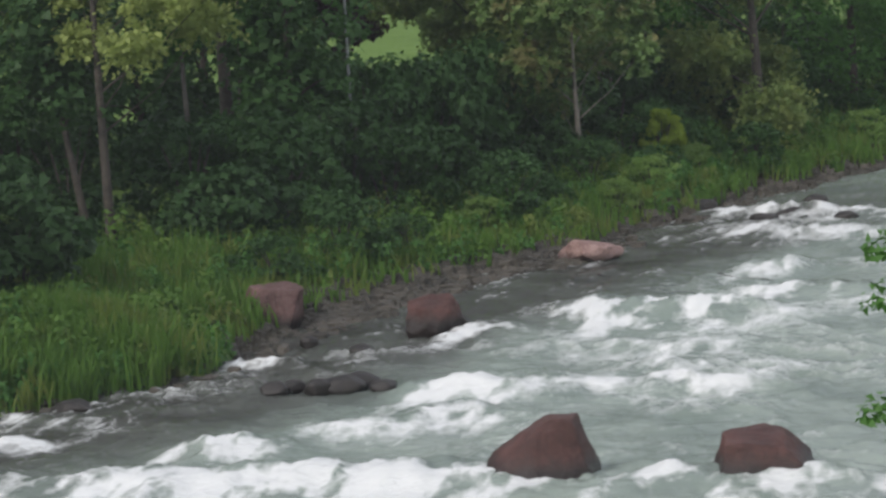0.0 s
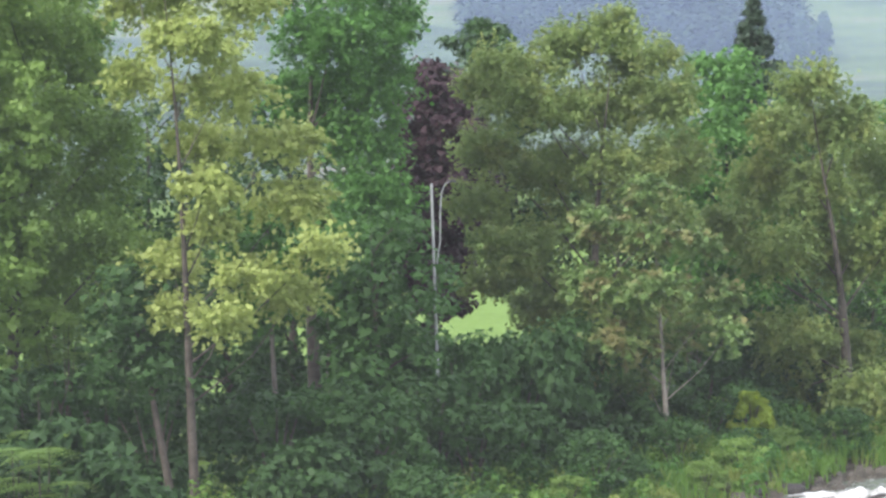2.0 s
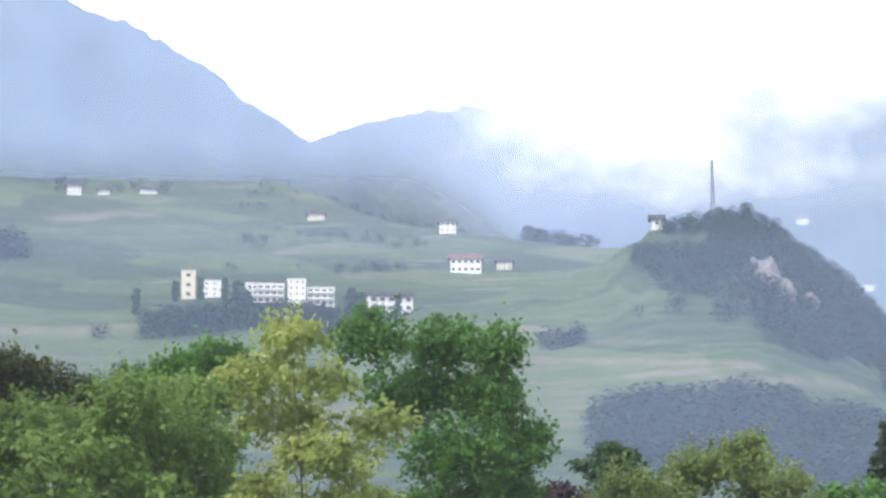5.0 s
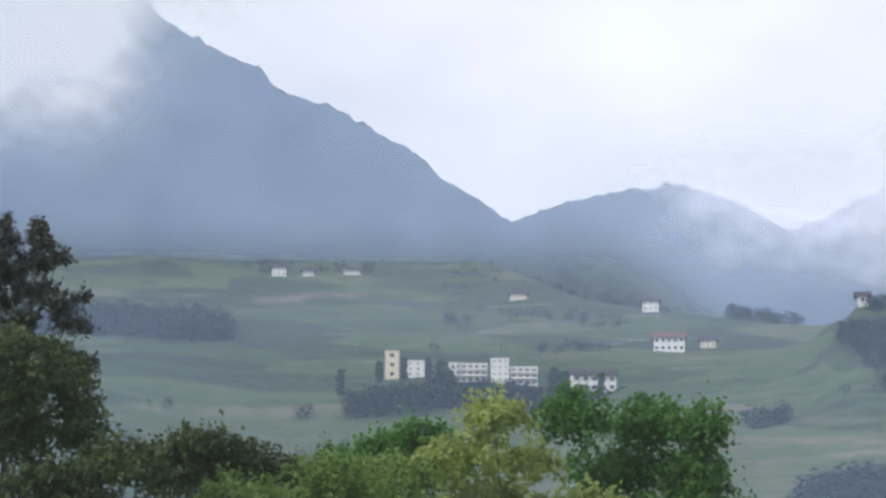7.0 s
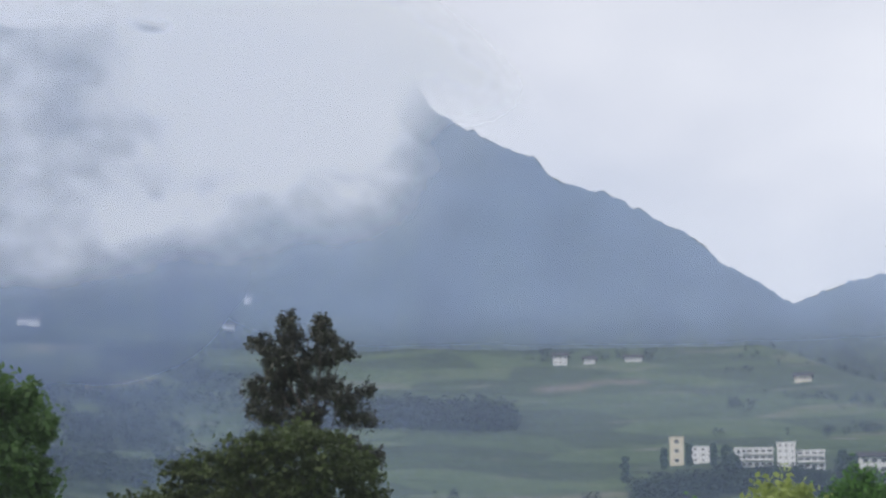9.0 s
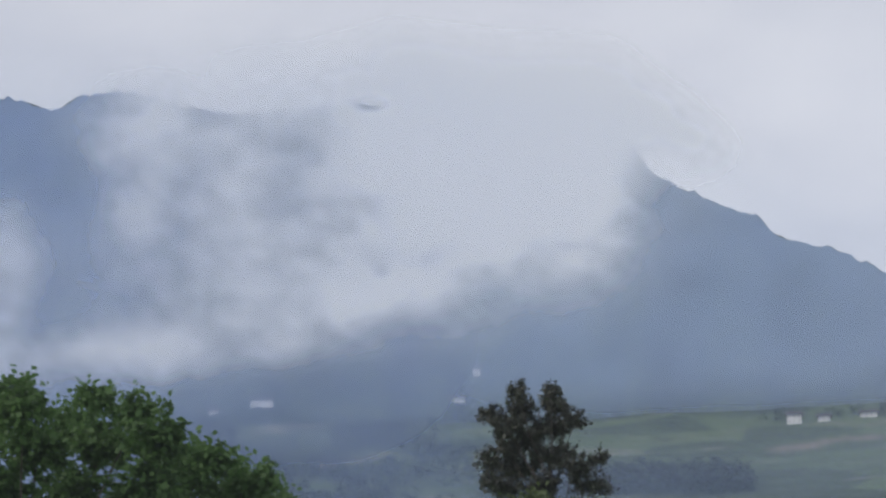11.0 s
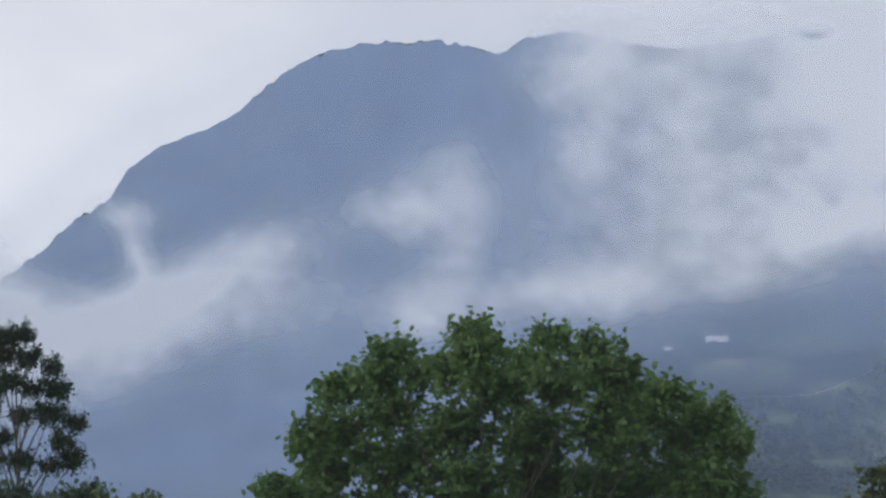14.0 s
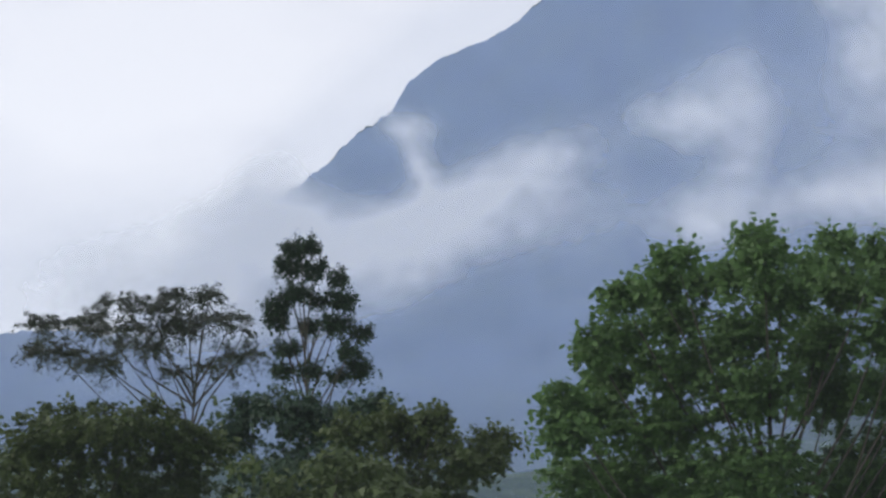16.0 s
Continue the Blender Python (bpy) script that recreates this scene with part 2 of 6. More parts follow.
def smooth(a, b, x):
    t = np.clip((x - a) / (b - a), 0, 1)
    return t * t * (3 - 2 * t)


def polar(az, r, z=0.0):
    return Vector((-math.sin(radians(az)) * r, math.cos(radians(az)) * r, z))


def box_bm(bm, x0, y0, z0, x1, y1, z1):
    vs = [bm.verts.new(p) for p in product((x0, x1), (y0, y1), (z0, z1))]
    for f in ((0, 1, 3, 2), (4, 6, 7, 5), (0, 4, 5, 1), (2, 3, 7, 6), (0, 2, 6, 4), (1, 5, 7, 3)):
        bm.faces.new([vs[i] for i in f])


def bevel_box(x0, y0, z0, x1, y1, z1, w=0.02):
    bm = bmesh.new()
    box_bm(bm, x0, y0, z0, x1, y1, z1)
    bmesh.ops.recalc_face_normals(bm, faces=bm.faces)
    bmesh.ops.bevel(bm, geom=bm.edges, offset=w, segments=1, affect='EDGES')
    return bm


# ---------------------------------------------------------------- the lie of the land
FLOW = np.array((0.522, 0.853))     # along the river, upstream
ACROSS = np.array((-0.853, 0.522))  # from the near bank to the far bank


def uv_of(x, y):
    return x * FLOW[0] + y * FLOW[1], x * ACROSS[0] + y * ACROSS[1]


def xy_of(u, v):
    return u * FLOW[0] + v * ACROSS[0], u * FLOW[1] + v * ACROSS[1]


def shore(u):
    """Distance of the far waterline across the river."""
    return 35.3 + 1.1 * vnoise(u / 9.0, u * 0 + 3.0, 5) + 0.5 * vnoise(u / 3.1, u * 0, 9) - 1.9 * np.exp(-((u - 42) / 6.0) ** 2)


def ridge(az, table):
    a, e = zip(*table)
    return np.interp(az, a, e) + 0.04 * fbm(az * 2.3, az * 0 + len(table), 27, 4)


# crests of the mountains: turn to the left and height over the horizon, in degrees
CREST_NEAR = ((3.0, 7.0), (5.24, 10.25), (6.32, 11.0), (7.13, 11.82), (7.87, 12.28), (8.2, 12.46), (8.9, 12.95), (9.55, 13.3), (10.2, 13.9), (10.7, 14.15), (12.1, 14.87), (12.9, 15.12), (13.55, 15.32), (14.05, 15.86), (14.9, 16.15), (15.9, 16.65), (16.55, 17.0), (16.95, 17.6), (17.5, 17.5), (18.5, 16.8), (22, 15.0), (28, 13.0), (40, 10))
CREST_LEFT = ((17, 13.0), (21, 16.5), (22.7, 18.1), (23.2, 18.75), (23.7, 18.85), (25.0, 18.75), (26.4, 18.62), (27.6, 18.68), (29.1, 19.0), (29.7, 19.1), (30.55, 18.96), (31.27, 18.6), (32.0, 18.82), (32.7, 18.93), (33.9, 18.93), (34.8, 18.85), (35.9, 18.58), (36.55, 18.24), (37.1, 17.78), (37.95, 17.06), (38.9, 16.7), (39.65, 16.4), (40.37, 15.85), (40.8, 15.14), (41.55, 14.65), (42.4, 13.88), (43.3, 13.2), (44.0, 12.52), (44.6, 12.0), (47, 10.2), (50, 7.0), (60, 5.0))
CREST_GAP = ((-4.0, 9.0), (0.5, 11.6), (2.5, 12.7), (3.85, 13.15), (4.4, 13.08), (5.2, 12.97), (5.9, 12.88), (6.8, 12.66), (7.5, 12.4), (8.0, 12.2), (11, 11.5), (14, 9.0))
CREST_RIGHT = ((-30, 11.0), (-9, 12.8), (-6.2, 13.3), (-3.0, 13.45), (-1.0, 12.9), (1.5, 11.8), (4, 9.5))
CREST_FAR = ((40, 9.0), (46, 9.6), (48.4, 9.95), (50.2, 9.75), (56, 9.5), (75, 8.0))
CREST_KNOLL = ((-12, 2.0), (-8.5, 4.6), (-7.0, 6.5), (-6.0, 7.7), (-4.5, 9.15), (-3.3, 10.1), (-2.6, 10.4), (-0.6, 10.3), (-0.2, 10.15), (0.5, 9.6), (1.8, 9.15), (3.5, 8.75), (5.5, 8.3), (8.5, 6.8))
SLOPE = ((300, -1.35), (400, 0.6), (520, 3.1), (650, 5.0), (800, 6.5), (1000, 7.75), (1150, 8.4), (1350, 9.1), (1700, 10.4), (2000, 11.35))


def canopy(az):
    """How far the trees on a crest stand over it, in degrees."""
    return 0.045 + 0.07 * np.clip(vnoise(az * 6.0, az * 0, 17), -0.4, 1) * (0.8 * vnoise(az * 1.7, az * 0, 18) + 0.7) + 0.03 * vnoise(az * 13.0, az * 0, 19)


def mountain(az, r, table, foot, crest, seed):
    """Height of a slope that climbs from the range foot to its crest, and falls behind it."""
    e = ridge(az, table)
    rough = fbm(az * 1.6, r / 500.0, seed, 5)
    top = crest * np.tan(np.radians(e)) + 9
    s = np.clip((r - foot) / (crest - foot), 0, 1)
    base = foot * math.tan(radians(7.0))
    z = base + (top - base) * s ** 0.9 + rough * 45 * np.sin(np.pi * s) * smooth(0.05, 0.3, s) + rough * 5 * s
    return np.where(r > crest, top - (r - crest) * 0.9, np.where(r < foot, -1e3, z))


def land(x, y):
    """Height of the ground over the river's level."""
    x, y = np.asarray(x, float), np.asarray(y, float)
    r = np.hypot(x, y)
    az = np.degrees(np.arctan2(-x, y))
    u, v = uv_of(x, y)
    s = shore(u)
    far = 0.75 * smooth(-0.3, 2.4, v - s) + 0.55 * smooth(2.5, 12, v - s) + 0.5 * smooth(30, 200, v - s) + 0.12 * fbm(x / 2.2, y / 2.2, 3)
    bed = -0.9 * smooth(0.4, -5.0, v - s)
    near = 7.4 * smooth(9.0, 3.0, v)
    z = np.where(v > s - 0.3, far - 0.1, bed) + near
    # the valley's side
    front = smooth(260, 330, r) * ((v > s + 20) | (r > 320))
    ahead = smooth(-40, -14, az) * smooth(75, 55, az)
    e = np.interp(r, [a for a, b in SLOPE], [b for a, b in SLOPE])
    # the slope sinks towards the side valley on the right
    e = np.minimum(e, np.interp(az, (-12, -7, -3, 0, 3, 6, 9, 36, 43, 47, 60), (4.5, 6.0, 8.5, 9.65, 9.95, 10.4, 11.5, 11.5, 10.0, 8.4, 7.5)))
    e = e + 0.2 * np.sin(az * 0.75 + 1.0) * smooth(500, 900, r) * smooth(1500, 1000, r)
    hill = r * np.tan(np.radians(e)) + 9 + 4.0 * fbm(x / 90, y / 90, 11, 3) * smooth(350, 600, r)
    hill = np.where(r > 2000, 2000 * np.tan(np.radians(e)) + 9 - (r - 2000) * 0.3, hill)
    z = np.where(front > 0, z * (1 - front * ahead) + hill * front * ahead, z)
    # the knoll with its vineyard and wood
    ek = ridge(az, CREST_KNOLL)
    top = 960 * np.tan(np.radians(ek)) + 9 + 3 * fbm(az * 2.5, az * 0, 23, 4)
    s2 = np.clip((r - 560) / 400.0, 0, 1)
    k0 = 560 * math.tan(radians(3.9)) + 9
    kn = np.where(r > 960, top - (r - 960) * 0.55, k0 + (top - k0) * s2 ** 0.85 + 4 * fbm(x / 40, y / 40, 21, 4) * np.sin(np.pi * s2))
    z = np.where((az > -12) & (az < 8.5) & (r > 560), np.maximum(z, kn), z)
    for table, foot, crest, seed in ((CREST_NEAR, 1950, 3400, 31), (CREST_LEFT, 2000, 4300, 32), (CREST_GAP, 2500, 4500, 33),
                                     (CREST_RIGHT, 2500, 4600, 34), (CREST_FAR, 3000, 4750, 35)):
        lo, hi = table[0][0], table[-1][0]
        m = mountain(az, r, table, foot, crest, seed)
        z = np.where((az > lo) & (az < hi), np.maximum(z, m), z)
    return z


def ground_z(x, y):
    return float(land(np.array([x]), np.array([y]))[0])


def at(az, r, dz=0.0):
    p = polar(az, r)
    return Vector((p.x, p.y, ground_z(p.x, p.y) + dz))


def ground_material():
    m, n, l, out = nodes_of("ground_cover")
    geo = n.new("ShaderNodeNewGeometry")
    pos = geo.outputs["Position"]
    flat = n.new("ShaderNodeVectorMath")
    flat.operation = 'MULTIPLY'
    flat.inputs[1].default_value = (1, 1, 0)
    l.new(pos, flat.inputs[0])
    ln = n.new("ShaderNodeVectorMath")
    ln.operation = 'LENGTH'
    l.new(flat.outputs[0], ln.inputs[0])
    r = ln.outputs["Value"]
    sep = n.new("ShaderNodeSeparateXYZ")
    l.new(pos, sep.inputs[0])
    # wet gravel and soil by the water, meadow farther off
    soil = nramp(n, l, nnoise(n, l, pos, 1.3, 7.0, 0.7), (0.35, (0.026, 0.023, 0.017)), (0.65, (0.085, 0.077, 0.058)))
    grass = nramp(n, l, nnoise(n, l, pos, 0.5, 7.0, 0.7), (0.3, (0.10, 0.17, 0.04)), (0.7, (0.17, 0.27, 0.07)))
    damp = n.new("ShaderNodeMapRange")
    damp.inputs["From Min"].default_value, damp.inputs["From Max"].default_value = 0.45, 0.95
    l.new(sep.outputs["Z"], damp.inputs["Value"])
    near = nmix(n, l, damp.outputs[0], soil, grass)
    # terraced vineyards in parcels, each with its own tone
    stretch = n.new("ShaderNodeMapping")
    stretch.inputs["Scale"].default_value = (0.5, 0.5, 7.0)
    l.new(pos, stretch.inputs["Vector"])
    terr = nnoise(n, l, stretch.outputs[0], 0.07, 4.0, 0.6)
    squeeze = n.new("ShaderNodeMapping")
    squeeze.inputs["Scale"].default_value = (1.0, 1.0, 2.6)
    l.new(pos, squeeze.inputs["Vector"])
    vor = n.new("ShaderNodeTexVoronoi")
    vor.inputs["Scale"].default_value = 0.0105
    l.new(squeeze.outputs[0], vor.inputs["Vector"])
    tone = n.new("ShaderNodeSeparateColor")
    l.new(vor.outputs["Color"], tone.inputs[0])
    mixf = nmath(n, l, 'ADD', nmath(n, l, 'MULTIPLY', terr, 0.65), nmath(n, l, 'MULTIPLY', tone.outputs[0], 0.32))
    vine = nramp(n, l, mixf, (0.32, (0.045, 0.066, 0.036)), (0.46, (0.070, 0.104, 0.048)), (0.58, (0.096, 0.138, 0.058)), (0.72, (0.145, 0.150, 0.098)))
    lane = nramp(n, l, nnoise(n, l, stretch.outputs[0], 0.02, 2.0), (0.66, (0, 0, 0)), (0.68, (1, 1, 1)))
    vine = nmix(n, l, nmath(n, l, 'MULTIPLY', lane, 0.6), vine, (0.22, 0.20, 0.16))
    wood = nramp(n, l, nmath(n, l, 'ADD', nmath(n, l, 'MULTIPLY', nnoise(n, l, pos, 0.05, 6.0, 0.75), 0.7), nmath(n, l, 'MULTIPLY', nnoise(n, l, pos, 0.006, 3.0), 0.3)), (0.38, (0.016, 0.030, 0.021)), (0.50, (0.035, 0.058, 0.034)), (0.62, (0.10, 0.13, 0.07)))
    f1 = n.new("ShaderNodeMapRange")
    f1.inputs["From Min"].default_value, f1.inputs["From Max"].default_value = 380, 460
    l.new(r, f1.inputs["Value"])
    cover = n.new("ShaderNodeAttribute")
    cover.attribute_name = "wooded"
    col = nmix(n, l, f1.outputs[0], near, vine)
    col = nmix(n, l, cover.outputs["Fac"], col, wood)
    earth = n.new("ShaderNodeAttribute")
    earth.attribute_name = "bare"
    col = nmix(n, l, earth.outputs["Fac"], col, nramp(n, l, nnoise(n, l, pos, 0.12, 4.0), (0.3, (0.19, 0.155, 0.115)), (0.7, (0.30, 0.25, 0.20))))
    p = n.new("ShaderNodeBsdfPrincipled")
    l.new(col, p.inputs["Base Color"])
    p.inputs["Roughness"].default_value = 0.95
    p.inputs["Specular IOR Level"].default_value = 0.1
    l.new(nbump(n, l, nnoise(n, l, pos, 3.0, 6.0), 0.5, 0.1), p.inputs["Normal"])
    l.new(p.outputs[0], out.inputs["Surface"])
    return m


def on_knoll(a, e, r):
    """Where the knoll carries its wood."""
    low = np.interp(a, (-5.9, -5.5, -5.0, -3.2, -2.65, -1.27, 0.45), (5.6, 6.7, 6.9, 7.3, 8.1, 8.5, 9.3)) + 0.35 * vnoise(a * 2, e * 2, 4)
    glade = (a > -1.7) & (e > 9.7) & (e < 10.05 + 0.15 * vnoise(a * 3, e, 5))
    return (a > -9.8) & (a < 0.1) & (r > 690) & (r < 985) & (e > low) & ~glade & ((a < -0.5) | (e < 9.75))


def wooded(a, r, e):
    """Share of wood over field in the far ground cover."""
    n1 = fbm(a / 1.5, r / 120.0, 81, 4)
    w = smooth(1955, 2035, r + 120 * n1)
    w = np.maximum(w, smooth(18.5, 22.5, a + 6.0 * n1) * (r > 420) * (1 - 0.75 * smooth(0.12, 0.3, fbm(a / 1.3, r / 70.0, 83, 3)) * smooth(28, 25, a)))
    w = np.maximum(w, on_knoll(a, e, r))
    for a0, a1, r0, r1 in ((-7.2, 0.4, 566, 614), (4.9, 11.8, 985, 1078), (14.6, 20.5, 1430, 1565)):
        w = np.maximum(w, smooth(a0 - 0.5, a0 + 1.6, a + 1.6 * n1) * smooth(a1 + 0.5, a1 - 0.8, a + 1.6 * n1) * smooth(r0 - 8, r0 + 8, r + 25 * n1) * smooth(r1 + 8, r1 - 8, r + 25 * n1))
    return w


# pale strips of bare earth, mown grass and terrace: range from and to, half-width in degrees, weight, turn and height along them
STRIPS = ((1650, 1950, 0.06, 1.0, ((14.1, 10.35), (13.0, 10.5), (12.2, 10.58), (11.4, 10.55))), (600, 955, 0.07, 0.75, ((3.6, 7.2), (1.5, 7.15), (-1.0, 7.1), (-3.0, 7.0))),
          (600, 955, 0.10, 0.6, ((-1.5, 6.75), (-3.5, 6.6), (-5.4, 6.4))), (1000, 2000, 0.09, 0.7, ((24.9, 10.33), (24.0, 10.45), (23.2, 10.6))),
          (1500, 2050, 0.07, 0.6, ((26.3, 11.2), (25.2, 11.3), (23.8, 11.42))), (750, 1150, 0.09, 0.7, ((15.3, 7.75), (13.5, 7.8), (11.9, 7.95))), (600, 955, 0.05, 0.4, ((4.5, 7.75), (1.0, 7.6), (-1.8, 7.5))))


def bare(a, r, e):
    """Share of bare earth in the far ground cover."""
    w = 0 * a
    for r0, r1, half, k, pts in STRIPS:
        pa, pe = zip(*pts[::-1])
        d = (e - np.interp(a, pa, pe) + 0.03 * vnoise(a * 3, r * 0, 12)) / (half * (1 + 0.4 * vnoise(a * 1.7, r * 0, 14)))
        w = np.maximum(w, k * np.exp(-d ** 2) * (r > r0) * (r < r1) * smooth(pa[0] - 0.2, pa[0] + 0.3, a) * smooth(pa[-1] + 0.2, pa[-1] - 0.3, a) * (0.75 + 0.35 * vnoise(a * 2.3, r / 50, 13)))
    return np.clip(w, 0, 1)


def build_ground():
    az = np.concatenate([np.arange(-180, -16, 6.0), np.arange(-16, 54, 0.25), np.arange(54, 180, 6.0)])
    r = np.unique(np.concatenate([[0.0, 0.5, 960, 3400, 4300, 4500, 4600, 4750], np.geomspace(3, 30, 14), np.arange(31, 110, 0.8), np.geomspace(111, 378, 50), np.arange(380, 600, 6.0), np.arange(600, 1000, 3.5), np.geomspace(1004, 2100, 90), np.geomspace(2140, 4950, 55)]))
    A, R = np.meshgrid(np.radians(az), r)
    X, Y = -np.sin(A) * R, np.cos(A) * R
    Z = land(X, Y)
    k, nr = len(az), len(r)
    i, j = np.meshgrid(np.arange(nr - 1), np.arange(k), indexing='ij')
    j2 = (j + 1) % k
    faces = np.stack([i * k + j, (i + 1) * k + j, (i + 1) * k + j2, i * k + j2], -1).reshape(-1, 4)
    ob = new("ground", np_mesh("ground", np.stack([X, Y, Z], -1).reshape(-1, 3), faces, ground_material(), True))
    E = np.degrees(np.arctan2(Z - EYE_Z, R))
    ob.data.attributes.new("wooded", 'FLOAT', 'POINT').data.foreach_set("value", wooded(np.degrees(A), R, E).astype(np.float32).ravel())
    ob.data.attributes.new("bare", 'FLOAT', 'POINT').data.foreach_set("value", bare(np.degrees(A), R, E).astype(np.float32).ravel())
    tagged(ob, "grassy river bank, terraced vineyard slopes and wooded mountains", "ground", kind="structure")
    return ob


build_ground()


# ---------------------------------------------------------------- haze and cloud
def crest_height(az):
    """The highest crest in a direction, in degrees."""
    e = np.full_like(az, 6.0)
    for table in (CREST_NEAR, CREST_LEFT, CREST_GAP, CREST_RIGHT, CREST_FAR):
        e = np.where((az > table[0][0]) & (az < table[-1][0]), np.maximum(e, ridge(az, table)), e)
    return e


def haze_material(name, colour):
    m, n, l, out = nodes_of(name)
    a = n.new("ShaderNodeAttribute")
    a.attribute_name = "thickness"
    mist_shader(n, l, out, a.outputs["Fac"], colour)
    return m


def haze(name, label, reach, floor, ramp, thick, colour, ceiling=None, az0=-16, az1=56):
    """A tinted see-through sheet that paints haze before the slopes, as high as the crests behind it. reach, floor,
    ramp and thick depend on the turn.
    """
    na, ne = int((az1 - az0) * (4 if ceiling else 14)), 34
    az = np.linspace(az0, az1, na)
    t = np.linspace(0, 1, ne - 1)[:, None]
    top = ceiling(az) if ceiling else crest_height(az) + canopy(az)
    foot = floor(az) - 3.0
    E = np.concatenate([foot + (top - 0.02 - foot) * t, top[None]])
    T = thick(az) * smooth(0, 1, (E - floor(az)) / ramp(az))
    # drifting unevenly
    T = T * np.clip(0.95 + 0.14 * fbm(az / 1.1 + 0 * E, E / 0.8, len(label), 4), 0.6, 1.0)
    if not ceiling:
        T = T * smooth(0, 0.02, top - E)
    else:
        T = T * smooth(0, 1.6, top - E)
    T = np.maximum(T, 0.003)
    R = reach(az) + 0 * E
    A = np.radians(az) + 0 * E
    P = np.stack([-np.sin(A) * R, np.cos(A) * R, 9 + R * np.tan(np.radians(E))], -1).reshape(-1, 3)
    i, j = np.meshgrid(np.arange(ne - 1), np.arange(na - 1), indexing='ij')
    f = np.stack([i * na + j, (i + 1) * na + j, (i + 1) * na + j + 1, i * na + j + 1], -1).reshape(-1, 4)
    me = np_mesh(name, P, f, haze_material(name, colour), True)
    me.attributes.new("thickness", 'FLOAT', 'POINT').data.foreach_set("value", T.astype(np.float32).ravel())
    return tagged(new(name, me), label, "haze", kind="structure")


# the paling with distance is painted by coloured sheets standing across the view
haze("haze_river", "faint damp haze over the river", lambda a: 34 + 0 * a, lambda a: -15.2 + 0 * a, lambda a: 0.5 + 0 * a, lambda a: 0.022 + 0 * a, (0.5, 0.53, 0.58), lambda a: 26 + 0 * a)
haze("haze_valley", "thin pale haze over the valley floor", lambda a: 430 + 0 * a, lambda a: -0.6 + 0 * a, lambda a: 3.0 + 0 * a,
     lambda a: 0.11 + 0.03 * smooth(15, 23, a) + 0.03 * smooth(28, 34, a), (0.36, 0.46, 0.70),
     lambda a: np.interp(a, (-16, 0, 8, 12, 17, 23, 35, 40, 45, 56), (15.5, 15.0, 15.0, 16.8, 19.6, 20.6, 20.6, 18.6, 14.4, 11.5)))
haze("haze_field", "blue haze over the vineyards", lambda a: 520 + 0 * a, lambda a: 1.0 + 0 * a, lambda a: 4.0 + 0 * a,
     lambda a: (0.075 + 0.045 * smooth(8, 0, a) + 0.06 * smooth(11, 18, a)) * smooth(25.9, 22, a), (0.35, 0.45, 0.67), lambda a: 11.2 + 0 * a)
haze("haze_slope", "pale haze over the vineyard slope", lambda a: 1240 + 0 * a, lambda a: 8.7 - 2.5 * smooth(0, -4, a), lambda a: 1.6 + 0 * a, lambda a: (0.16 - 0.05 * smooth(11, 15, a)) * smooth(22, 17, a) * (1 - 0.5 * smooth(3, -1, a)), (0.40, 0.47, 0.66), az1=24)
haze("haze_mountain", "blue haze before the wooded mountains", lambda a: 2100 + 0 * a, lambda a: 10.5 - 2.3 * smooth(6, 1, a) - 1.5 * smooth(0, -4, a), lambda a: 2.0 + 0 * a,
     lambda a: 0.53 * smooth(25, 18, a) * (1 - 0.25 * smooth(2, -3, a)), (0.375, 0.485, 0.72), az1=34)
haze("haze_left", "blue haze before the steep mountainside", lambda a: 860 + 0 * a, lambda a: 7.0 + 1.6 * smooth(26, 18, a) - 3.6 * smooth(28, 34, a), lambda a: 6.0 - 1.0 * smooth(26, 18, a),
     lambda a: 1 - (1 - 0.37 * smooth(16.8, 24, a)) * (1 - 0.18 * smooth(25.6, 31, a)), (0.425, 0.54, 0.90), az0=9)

M_CLOUD = cloud_material("mountain_cloud", (0.72, 0.725, 0.785))


